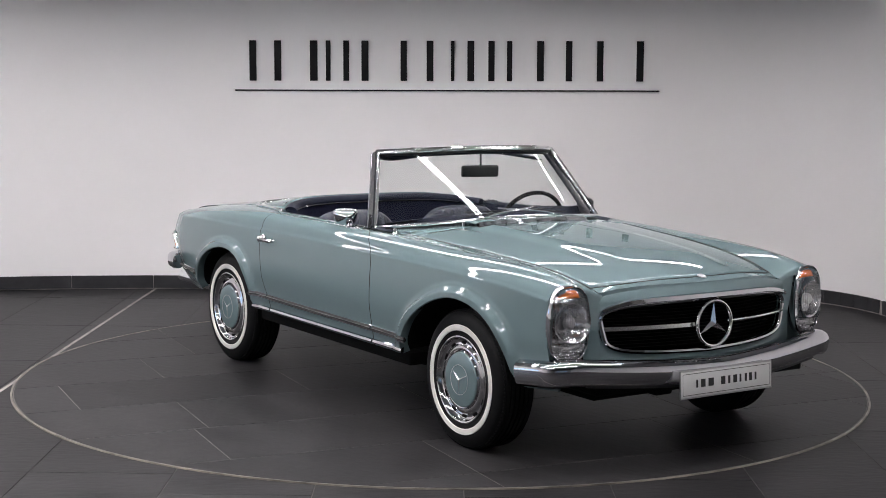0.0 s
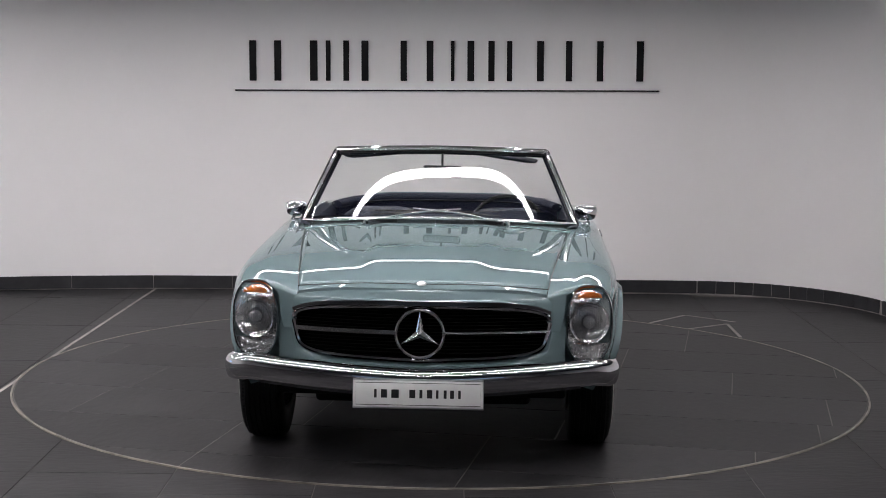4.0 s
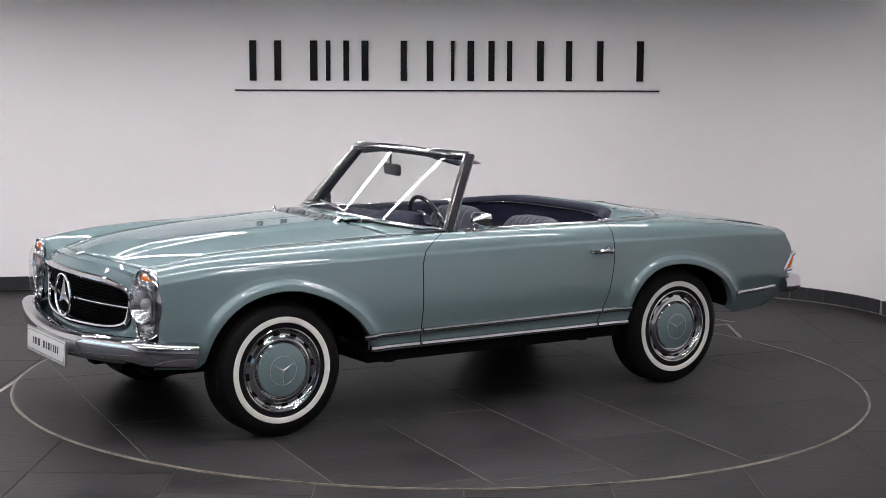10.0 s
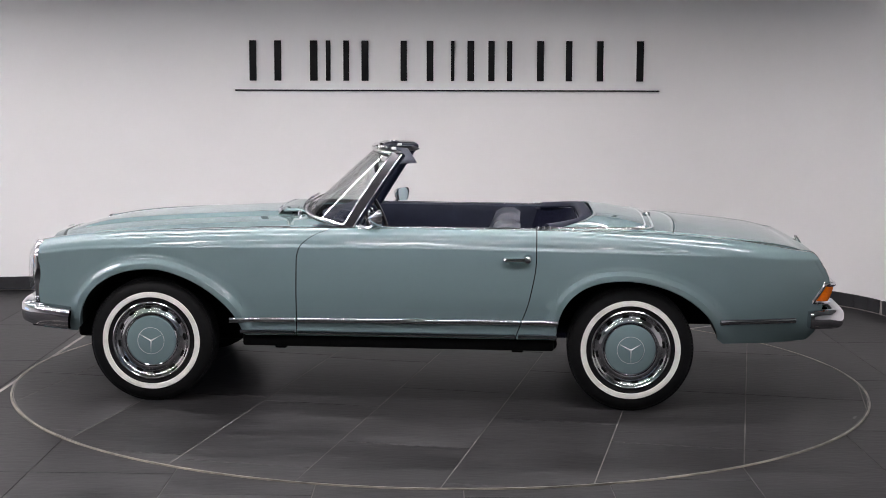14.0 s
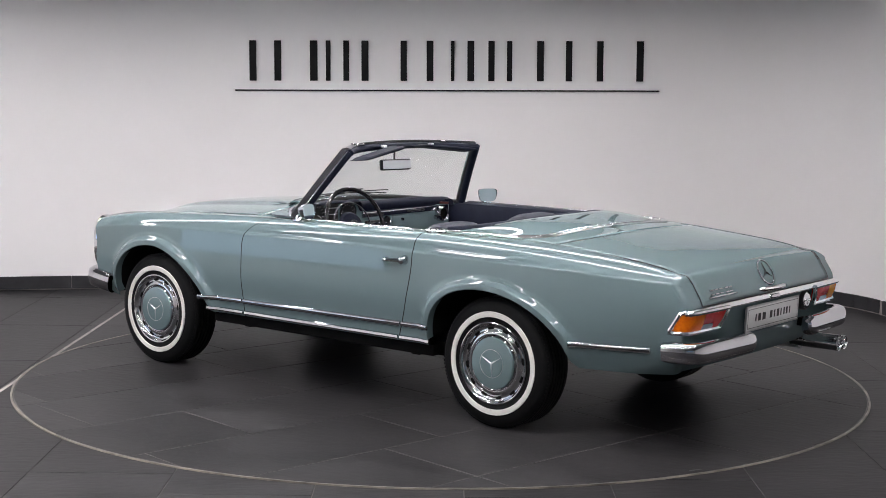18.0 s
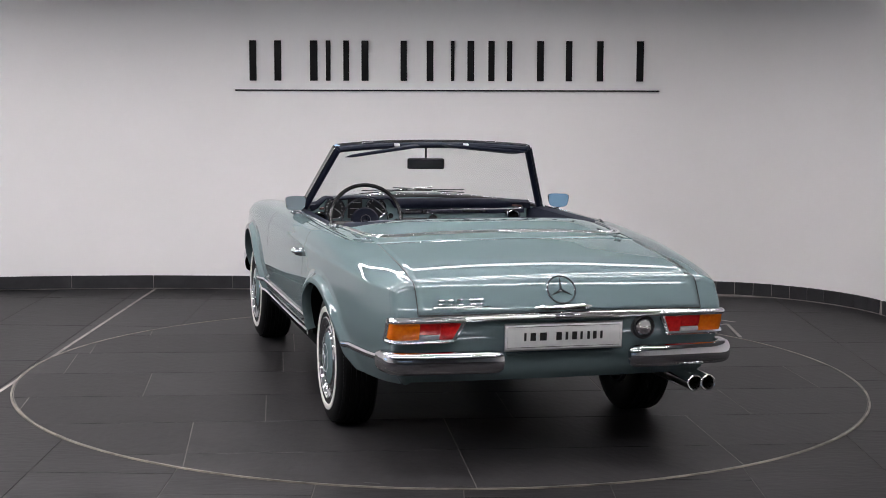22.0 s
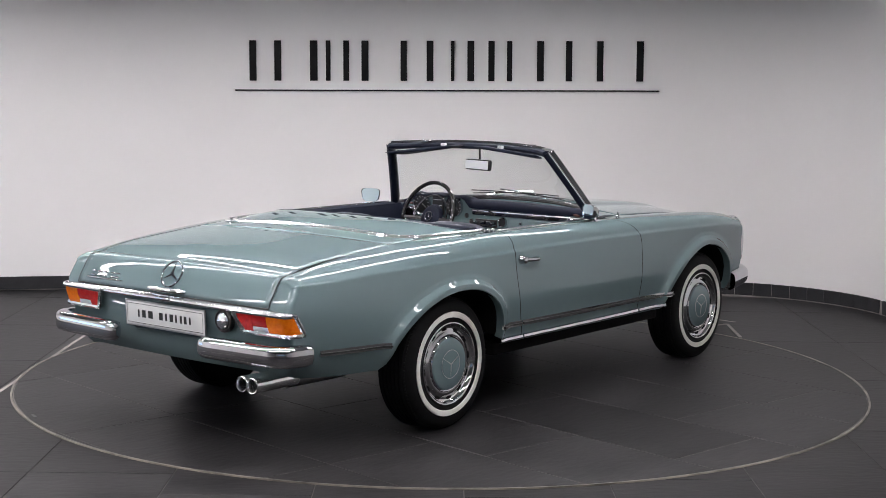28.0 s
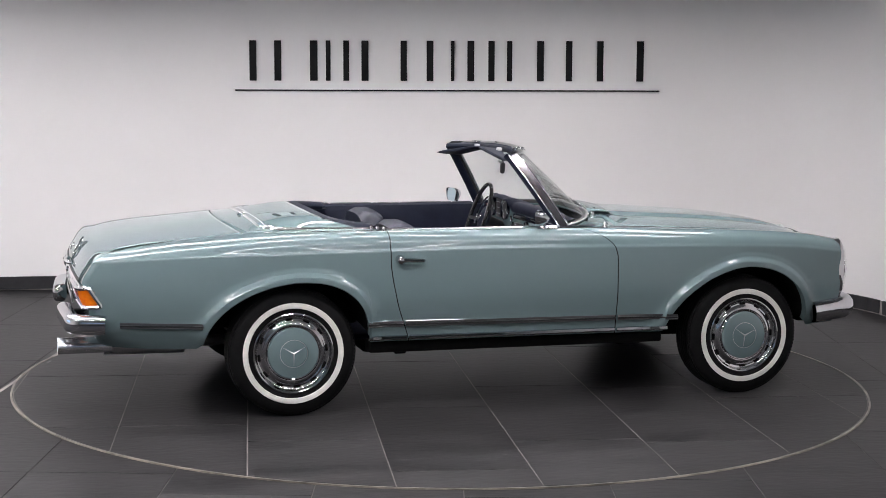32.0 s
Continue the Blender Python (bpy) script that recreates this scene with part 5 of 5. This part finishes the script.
    for k, y in enumerate((0.530, 0.490, 0.450, 0.395, 0.362)):
        bm = bmesh.new()
        box(bm, -0.004, 0.003, -0.014, 0.014, -0.003, 0.003, 0.001, pose(-1.966, y, 0.707, 0, 24, 0))
        box(bm, -0.004, 0.003, -0.014, 0.014, -0.003, 0.003, 0.001, pose(-1.958, y, 0.725, 0, 24, 0))
        part("badge_bar", bm, CHROME, car)
    bm = bmesh.new()
    box(bm, -0.004, 0.003, -0.125, 0.125, -0.003, 0.003, 0.001, pose(-1.971, 0.445, 0.696, 0, 24, 0))
    part("badge_underline", bm, CHROME, car, "thin chrome badge line")
    # exhaust
    for y in (-0.573, -0.634):
        bm = bmesh.new()
        lathe(bm, [(0.0265, -0.002), (0.0290, 0.004), (0.0325, 0.006), (0.0355, 0.002), (0.0345, -0.02), (0.0335, -0.25), (0.022, -0.25), (0.0245, -0.012), (0.0265, -0.002)], 24, pose(-2.072, y, 0.352, 0, 0, 90))
        part("tailpipe", bm, TRIM, car, "polished tailpipe")
    bm = bmesh.new()
    tube(bm, spline([(-1.86, -0.60, 0.348), (-1.70, -0.60, 0.345), (-1.48, -0.60, 0.343)], 8), 0.046, 14)
    part("silencer", bm, STEEL, car, "steel silencer")
    bm = bmesh.new()
    tube(bm, spline([(-1.48, -0.60, 0.343), (-1.25, -0.5, 0.34), (-1.1, -0.42, 0.30), (-0.6, -0.40, 0.27)], 14), 0.026, 10)
    part("exhaust_pipe", bm, STEEL, car, "steel exhaust pipe")


def build_hood_surround(car):
    # padded roll along the front of the hood cover
    def edge(s, dx=0.0):
        a = abs(s)
        return -0.80 + 0.21 * a**6 + dx, (0.655 - 0.01 * a) * s
    pts = []
    for i in range(49):
        s = 1 - 2 * i / 48
        x, y = edge(s)
        pts.append(Vector((x + 0.030, y, 0.924 - 0.034 * abs(s) ** 3.5)))
    bm = bmesh.new()
    sweep(bm, pts, [(0.036 * math.cos(a), 0.026 * math.sin(a)) for a in [2 * math.pi * k / 14 for k in range(14)]])
    part("padded_roll", bm, NAVY, car, "navy padded roll behind the cockpit")
    bm = bmesh.new()
    grid(bm, [[p + Vector((0.03, 0, -0.01)), p + Vector((0.075, 0, -0.16)), p + Vector((0.10, 0, -0.40))] for p in pts])
    part("rear_bulkhead", bm, CARPET, car, "navy trimmed bulkhead behind the seats")
    bm = bmesh.new()
    tube(bm, [p + Vector((0.040, 0, -0.014)) for p in pts], 0.005, 6)
    part("bulkhead_bead", bm, CHROME, car, "thin chrome bead under the roll")
    # chrome finishers round the cover
    for dz, w, dx in ((0.0, 0.008, 0.0), (0.0, 0.006, 0.035)):
        loop = []
        for i in range(61):
            s = 1 - 2 * i / 60
            a = abs(s)
            if a > 0.75:
                t = (1 - a) / 0.25
                x = lerp(-0.56, -0.95, t) + dx * t
                y = (SEAM_Y(x) + 0.004 - dx * 0.5) * math.copysign(1, s)
            else:
                q = 1 - a / 0.75
                ang = min(q / 0.32, 1.0) * math.pi / 2
                x = -0.95 - (0.150) * math.sin(ang) + dx - (0.012 * max(0, q - 0.32) / 0.68)
                y = math.copysign((SEAM_Y(-0.95) - dx * 0.5) - 0.16 * (1 - math.cos(ang)) - max(0, q - 0.32) / 0.68 * (SEAM_Y(-0.95) - dx * 0.5 - 0.16), s)
            loop.append(Vector((x, y, SEAM_Z(x) + 0.004 + (0.026 + 0.006 * step(-1.2, -0.9, x)) * (1 - min(1.0, abs(y) / 0.645) ** 2) + dz)))
        bm = bmesh.new()
        tube(bm, loop, w, 8)
        part("cover_finisher", bm, TRIM, car, "chrome finisher round the hood cover")
    bm = bmesh.new()
    box(bm, -1.13, -1.09, -0.03, 0.03, 0.912, 0.926, 0.005)
    part("cover_catch", bm, CHROME, car, "small chrome catch")


def build_cockpit(car):
    # inner door trims and capping
    for side in (1, -1):
        bm = bmesh.new()
        rows = []
        for i in range(13):
            x = lerp(0.62, -0.58, i / 12)
            yo = CROWN_Y(x) - 0.03
            rows.append([Vector((x, y * side, z)) for y, z in ((yo, 0.893), (yo - 0.025, 0.898), (yo - 0.055, 0.888), (yo - 0.075, 0.85), (yo - 0.08, 0.6), (yo - 0.075, 0.36))])
        grid(bm, rows)
        card = part("door_card", bm, NAVY, car, "navy padded door trim")
        bm = bmesh.new()
        box(bm, -0.10, 0.06, (0.67) * side - 0.006, 0.67 * side + 0.006, 0.79, 0.815, 0.004)
        part("inner_handle", bm, CHROME, card, "chrome inner door handle")
    bm = bmesh.new()
    box(bm, -0.72, 0.72, -0.68, 0.68, 0.34, 0.37, 0.005)
    part("cockpit_floor", bm, CARPET, car, "navy carpeted floor")
    bm = bmesh.new()
    smooth_box(bm, -0.60, 0.35, -0.11, 0.11, 0.36, 0.52, 0.03)
    part("tunnel", bm, CARPET, car, "navy carpeted tunnel")

    # dashboard: padded top with a hooded instrument end, painted face, bright strip, glove box, vents
    def hooded(y):
        return step(0.155, 0.20, y) * step(0.62, 0.56, y)
    bm = bmesh.new()
    rows = []
    for i in range(57):
        y = 0.655 * (1 - 2 * i / 56)
        up = hooded(y)
        arch = 0.022 * up * (0.6 + 0.4 * abs(math.cos(math.pi * (y - 0.15) / 0.235)))
        fall = 0.02 * (y / 0.66) ** 2 * (1 - up)
        fx = 0.655 - 0.24 * (y / 0.70) ** 2
        rx0 = 0.445 + 0.03 * (y / 0.66) ** 2 - 0.02 * up
        top = 0.944 - fall + arch
        low = lerp(0.889 - 0.6 * fall, top - 0.020, up)
        rows.append([Vector((fx, y, 0.908 - 0.03 * (y / 0.66) ** 2)), Vector((lerp(fx, rx0, 0.4), y, lerp(0.915 - fall, top, 0.55))), Vector((rx0 + 0.05, y, top)), Vector((rx0 + 0.018, y, top - 0.003)),
                     Vector((rx0 + 0.003, y, lerp(top, low, 0.35))), Vector((rx0, y, lerp(top, low, 0.65))), Vector((rx0 + 0.008, y, low)), Vector((rx0 + 0.04, y, low - 0.002 + 0.004 * up))])
    grid(bm, rows)
    dash = part("dashboard_top", bm, NAVY, car, "navy padded dashboard top with a hooded end", angle=60)
    bm = bmesh.new()
    tube(bm, [(0.62 - 0.24 * (y / 0.70) ** 2, y, 0.918 - 0.03 * (y / 0.66) ** 2) for y in [0.60 * (1 - 2 * i / 20) for i in range(21)]], 0.007, 6)
    part("dash_roll", bm, mat("reddish_wood", (0.07, 0.02, 0.014), 0.3, 0, 0.3), dash, "dark reddish wood strip below the screen")
    bm = bmesh.new()
    box(bm, 0.468, 0.51, -0.64, 0.655, 0.70, 0.890, 0.006)
    face = part("dashboard_face", bm, PAINT, car, "sage-blue painted dashboard")
    bm = bmesh.new()
    rows = []
    for i in range(57):
        y = lerp(0.150, 0.625, i / 56)
        up = hooded(y)
        arch = 0.022 * up * (0.6 + 0.4 * abs(math.cos(math.pi * (y - 0.15) / 0.235)))
        rows.append([Vector((0.463, y, 0.80)), Vector((0.463, y, 0.926 + arch - 0.04 * (1 - up)))])
    grid(bm, rows)
    part("instrument_panel", bm, PAINT, face, "sage-blue instrument panel")
    bm = bmesh.new()
    box(bm, 0.458, 0.469, -0.62, 0.145, 0.853, 0.884, 0.003)
    part("dash_strip", bm, CHROME, face, "bright dashboard strip")
    for y in (0.06, -0.30):
        bm = bmesh.new()
        box(bm, 0.450, 0.459, y - 0.055, y + 0.055, 0.862, 0.872, 0.002)
        lathe(bm, [(0.0, 0.016), (0.007, 0.014), (0.009, 0.0)], 12, pose(0.459, y - 0.075, 0.868, 0, 0, 90))
        part("vent_lever", bm, BLACK, face, "dark ventilation lever")
    bm = bmesh.new()
    box(bm, 0.452, 0.470, -0.030, 0.118, 0.785, 0.832, 0.004)
    radio = part("radio", bm, BLACK, face, "black and chrome radio")
    bm = bmesh.new()
    for y in (-0.016, 0.104):
        lathe(bm, [(0.0, 0.03), (0.011, 0.028), (0.014, 0.0)], 14, pose(0.452, y, 0.808, 0, 0, 90))
    for k in range(5):
        box(bm, 0.444, 0.452, 0.018 + 0.012 * k, 0.026 + 0.012 * k, 0.789, 0.797, 0.001)
    box(bm, 0.449, 0.453, 0.008, 0.080, 0.803, 0.822, 0.001)
    part("radio_knob", bm, CHROME, radio, "chrome radio knobs and keys")
    for y, z, r in ((-0.068, 0.822, 0.030), (0.150, 0.812, 0.018), (0.185, 0.845, 0.016)):
        bm = bmesh.new()
        lathe(bm, [(0.0, 0.004), (r * 0.78, 0.006), (r * 0.9, 0.012), (r, 0.0)], 24, pose(0.468, y, z, 0, 0, 90))
        clock = part("clock", bm, CHROME, face, "round chrome-rimmed clock")
        bm = bmesh.new()
        lathe(bm, [(0.0, 0.0066), (r * 0.74, 0.0072)], 24, pose(0.468, y, z, 0, 0, 90))
        part("dial", bm, BLACK, clock, "black dial")
    bm = bmesh.new()
    box(bm, 0.463, 0.470, -0.445, -0.110, 0.720, 0.848, 0.005)
    glove = part("glove_box", bm, PAINT, face, "sage-blue glove box lid")
    bm = bmesh.new()
    lathe(bm, [(0.0, 0.010), (0.008, 0.009), (0.010, 0.0)], 14, pose(0.463, -0.200, 0.822, 0, 0, 90))
    part("lock", bm, CHROME, glove, "round chrome lock")
    for y in (0.600, -0.548):
        bm = bmesh.new()
        lathe(bm, [(0.030, -0.02), (0.031, 0.016), (0.040, 0.022), (0.046, 0.010), (0.046, -0.02)], 28, pose(0.45, y, 0.832, 0, 0, 90))
        vent = part("air_vent", bm, CHROME, face, "round chrome air vent")
        bm = bmesh.new()
        lathe(bm, [(0.0, 0.0), (0.031, 0.0)], 24, pose(0.45, y, 0.832, 0, 0, 90))
        part("vent_mouth", bm, UNDER, vent, "dark vent opening")
        bm = bmesh.new()
        lathe(bm, [(0.0, 0.024), (0.010, 0.022), (0.013, 0.0)], 14, pose(0.455, y + math.copysign(0.062, -y) * -1 + (0.12 if y < 0 else -0.12), 0.815, 0, 0, 90))
        part("vent_knob", bm, CHROME, vent, "chrome knob")
    for y in (0.515, 0.275):
        bm = bmesh.new()
        lathe(bm, [(0.0, 0.004), (0.054, 0.004), (0.056, 0.014), (0.061, 0.016), (0.063, 0.0)], 32, pose(0.460, y, 0.893, 0, 0, 90))
        gauge = part("gauge", bm, CHROME, face, "round gauge with a chrome bezel")
        bm = bmesh.new()
        lathe(bm, [(0.0, 0.0052), (0.054, 0.0052)], 32, pose(0.460, y, 0.893, 0, 0, 90))
        part("dial", bm, BLACK, gauge, "black dial")
        bm = bmesh.new()
        for k in range(11):
            a = radians(-40 + 26 * k)
            tube(bm, [(0.454, y + 0.040 * math.cos(a), 0.893 + 0.040 * math.sin(a)), (0.454, y + 0.050 * math.cos(a), 0.893 + 0.050 * math.sin(a))], 0.0016, 4)
        tube(bm, [(0.453, y, 0.893), (0.453, y - 0.03, 0.872)], 0.0014, 4)
        part("dial_marks", bm, PLATE, gauge, "pale dial marks")
    bm = bmesh.new()
    box(bm, 0.452, 0.470, 0.352, 0.438, 0.835, 0.950, 0.006)
    stack = part("instrument_stack", bm, BLACK, face, "upright block of small instruments")
    bm = bmesh.new()
    for k in range(3):
        tube(bm, [(0.451, 0.364, 0.858 + 0.033 * k), (0.451, 0.426, 0.858 + 0.033 * k)], 0.0014, 4)
    part("dial_marks", bm, PLATE, stack, "pale dial marks")

    # steering wheel
    m = pose(0.315, 0.362, 0.842, 0, 20, -6)
    bm = bmesh.new()
    tube(bm, [(0, 0.200 * math.cos(radians(a)), 0.200 * math.sin(radians(a))) for a in range(0, 360, 6)], 0.0115, 10, True, Vector((1, 0, 0)))
    wheel = part("steering_wheel", bm, WOOD, car, "thin-rimmed black steering wheel")
    wheel.matrix_basis = m
    bm = bmesh.new()
    lathe(bm, [(0.0, 0.02), (0.03, 0.018), (0.07, 0.006), (0.082, -0.012), (0.06, -0.03)], 32, pose(0.03, 0, 0, 0, 0, 90))
    hub = part("wheel_pad", bm, NAVY, wheel, "navy padded centre")
    bm = bmesh.new()
    tube(bm, [(0.008, 0.027 * math.cos(radians(a)), 0.027 * math.sin(radians(a))) for a in range(0, 360, 15)], 0.003, 6, True, Vector((1, 0, 0)))
    tmp = bmesh.new()
    spokes(tmp, 0.026, 0.005, 0.0, 0.005)
    bmesh.ops.transform(tmp, matrix=pose(0.008, 0, 0, 0, 0, 90), verts=tmp.verts)
    me = bpy.data.meshes.new("emblem")
    tmp.to_mesh(me)
    tmp.free()
    bm.from_mesh(me)
    bpy.data.meshes.remove(me)
    part("horn_emblem", bm, CHROME, hub, "small chrome emblem")
    bm = bmesh.new()
    tube(bm, [(0.022, 0.130 * math.cos(radians(a)), 0.130 * math.sin(radians(a))) for a in range(-20, 201, 10)], 0.005, 6, False, Vector((1, 0, 0)))
    part("horn_ring", bm, CHROME, wheel, "chrome horn ring")
    for sg in (1, -1):
        bm = bmesh.new()
        sweep(bm, [(0.03, 0.07 * sg, -0.01), (0.012, 0.14 * sg, -0.016), (0.0, 0.197 * sg, -0.02)], [(-0.004, -0.009), (0.004, -0.009), (0.004, 0.009), (-0.004, 0.009)])
        part("wheel_spoke", bm, BLACK, wheel, "slim black spoke")
    bm = bmesh.new()
    tube(bm, [(0.03, 0, 0), (0.32, 0, -0.02)], 0.035, 12)
    part("steering_column", bm, BLACK, wheel, "black steering column")

    # seats
    def seat():
        thing_bm = bmesh.new()
        smooth_box(thing_bm, -0.42, 0.10, -0.25, 0.25, 0.38, 0.56, 0.06)
        s = part("seat", thing_bm, SEAT_LEATHER, car, "navy leather seat with pleated backrest")
        bm = bmesh.new()
        rows = []
        for i in range(61):
            q = 1 - 2 * i / 60
            y = 0.245 * q
            top = 0.962 - 0.075 * abs(q) ** 4
            edge = 1 - abs(q) ** 6
            row = []
            for k in range(15):
                a = 2 * math.pi * k / 15
                t = (k / 14)
                # section of the backrest from the front foot over the top to the rear foot
                if k < 6:
                    z = lerp(0.52, top - 0.06, k / 5)
                    x = lerp(-0.33, -0.495, k / 5) + 0.02 * edge
                elif k < 10:
                    b = math.pi * (k - 5) / 5
                    z = top - 0.06 + 0.06 * math.sin(b)
                    x = -0.553 + 0.058 * math.cos(b) + 0.02 * edge * math.cos(b)
                else:
                    z = lerp(top - 0.06, 0.52, (k - 10) / 4)
                    x = lerp(-0.611, -0.50, (k - 10) / 4)
                if 2 <= k <= 7 and abs(q) < 0.72:
                    x += 0.011 * abs(math.sin(q * 5.5 * math.pi)) ** 0.6
                row.append(Vector((x, y, z)))
            rows.append(row)
        grid(bm, rows)
        part("backrest", bm, SEAT_LEATHER, s, "pleated navy leather backrest", angle=60)
        return s
    a = seat()
    a.matrix_basis = pose(0.19, 0.36, -0.058)
    copy_thing(a, pose(0.19, -0.36, -0.058))

    # sun visors, mirror, screen clips
    corners = {1: ((0.285, 0.075, 1.262), (0.190, 0.083, 1.258), (0.110, 0.517, 1.206), (0.232, 0.50, 1.196)),
               -1: ((0.285, -0.065, 1.258), (0.181, -0.065, 1.264), (0.165, -0.535, 1.225), (0.225, -0.50, 1.214))}
    for sg in (1, -1):
        fi, ri, ro, fo = [Vector(c) for c in corners[sg]]
        rows = []
        for i in range(13):
            u = i / 12
            a, b = fi.lerp(fo, u), ri.lerp(ro, u)
            half = 0.0075 * (1 - abs(2 * u - 1) ** 8) ** 0.5 + 0.0008
            ring = [(0.0, 0.4), (0.05, 1.0), (0.5, 1.15), (0.95, 1.0), (1.0, 0.4), (1.0, -0.4), (0.95, -1.0), (0.5, -1.15), (0.05, -1.0), (0.0, -0.4)]
            rows.append([a.lerp(b, t) + Vector((0, 0, k * half)) for t, k in ring])
        bm = bmesh.new()
        vs = grid(bm, rows, closed_v=True)
        bm.faces.new(vs[0])
        bm.faces.new(vs[-1])
        visor = part("sun_visor", bm, NAVY, car, "navy padded sun visor folded up")
        bm = bmesh.new()
        box(bm, -0.012, 0.012, -0.014, 0.014, -0.008, 0.008, 0.003, pose(0.255, 0.20 * sg, 1.262))
        part("visor_clip", bm, PLATE, visor, "pale visor clip")
        bm = bmesh.new()
        box(bm, -0.02, 0.03, -0.03, 0.03, -0.006, 0.008, 0.005, pose(0.30, 0.36 * sg, 1.274))
        part("header_catch", bm, CHROME, car, "chrome hood catch on the header")
    bm = bmesh.new()
    smooth_box(bm, -0.012, 0.014, -0.105, 0.105, -0.031, 0.031, 0.011)
    mirror = part("rear_view_mirror", bm, BLACK, car, "black-framed rear-view mirror on a stalk")
    mirror.matrix_basis = pose(0.335, 0.012, 1.152, 0, 5, -12)
    bm = bmesh.new()
    box(bm, -0.0145, -0.0125, -0.097, 0.097, -0.024, 0.024)
    part("mirror_glass", bm, MIRROR, mirror, "mirror glass", smooth=False)
    bm = bmesh.new()
    tube(bm, spline([(0.010, 0, 0.01), (0.006, 0, 0.05), (0.0, 0, 0.095)], 6), 0.006, 6)
    part("mirror_stalk", bm, BLACK, mirror)


def build_screen_fittings(car):
    # air intake with bright dividers, wipers
    def intake_line(y):
        d = 0.03 * (y / 0.34) ** 2
        lip = 0.012 * (y / 0.34) ** 4
        return [Vector((0.875 - d, y, CENTRE_Z(0.875) + 0.010 - lip)), Vector((0.855 - d, y, CENTRE_Z(0.855) + 0.026 - lip)), Vector((0.80 - d, y, 0.949 - lip)), Vector((0.750 - d, y, 0.944 - lip)), Vector((0.735 - d, y, 0.925))]
    bm = bmesh.new()
    grid(bm, [intake_line(0.345 * (1 - 2 * i / 24))[:2] for i in range(25)])
    intake = part("air_intake", bm, GRILLE_BLACK, car, "black air intake grille ahead of the windscreen")
    bm = bmesh.new()
    grid(bm, [spline([p + Vector((0, 0, 0.002)) for p in intake_line(0.350 * (1 - 2 * i / 24))[1:]], 8) for i in range(25)])
    thick(part("intake_cowl", bm, PAINT, intake, "sage-blue cowl behind the intake"), 0.006)
    for i in range(3):
        y = 0.17 * (1 - i) * 1.1
        bm = bmesh.new()
        tube(bm, [p + Vector((0.002, 0, 0.003)) for p in intake_line(y)[:2]], 0.0030, 5)
        part("divider", bm, CHROME, intake)
    bm = bmesh.new()
    tube(bm, [intake_line(0.345 * (1 - 2 * i / 20))[0] + Vector((0.003, 0, 0.001)) for i in range(21)], 0.0025, 5)
    part("intake_edge", bm, CHROME, intake, "thin bright edge of the intake")
    for k in (0.25, 0.5, 0.75, 1.0):
        bm = bmesh.new()
        tube(bm, [intake_line(0.335 * (1 - 2 * i / 20))[0].lerp(intake_line(0.335 * (1 - 2 * i / 20))[1], k) + Vector((0.002, 0, 0.002)) for i in range(21)], 0.0022, 5)
        part("louvre", bm, CHROME, intake)
    for y0, y1 in ((0.355, -0.12), (-0.355, 0.12)):
        def on_screen(y, t, lift):
            s = max(-1, min(1, y / lerp(0.705, 0.552, t)))
            p = screen_bottom(s).lerp(screen_top(s), t)
            return p + Vector((lift, 0, lift))
        base = Vector((0.735, y0, 0.918))
        tip = on_screen(y1, 0.10, 0.022)
        bm = bmesh.new()
        tube(bm, spline([base, base.lerp(tip, 0.5) + Vector((0.012, 0, 0.016)), tip], 12), 0.0048, 6)
        wiper = part("wiper", bm, TRIM, car, "chrome windscreen wiper")
        bm = bmesh.new()
        tube(bm, [on_screen(lerp(y0 * 0.9, y1 * 2.6, i / 12), 0.045 + 0.06 * i / 12, 0.012) for i in range(13)], 0.0032, 6)
        part("wiper_blade", bm, BLACK_RUBBER, wiper, "black wiper blade")
        bm = bmesh.new()
        lathe(bm, [(0.0, 0.025), (0.010, 0.022), (0.015, 0.0), (0.016, -0.02)], 14, pose(base.x, base.y, base.z - 0.006, 90, 0, 0))
        part("spindle_cap", bm, CHROME, wiper)
    bm = bmesh.new()
    lathe(bm, [(0.0, 0.030), (0.006, 0.028), (0.008, 0.016), (0.012, 0.010), (0.014, 0.0), (0.0, -0.004)], 16, pose(0.665, -0.712, 0.884, 90, 0, 0))
    part("aerial_base", bm, CHROME, car, "chrome aerial knob on the wing")


build_side_trim(car)
build_door_fittings(car)
build_front(car)
build_rear(car)
build_hood_surround(car)
build_cockpit(car)
build_screen_fittings(car)

motions()
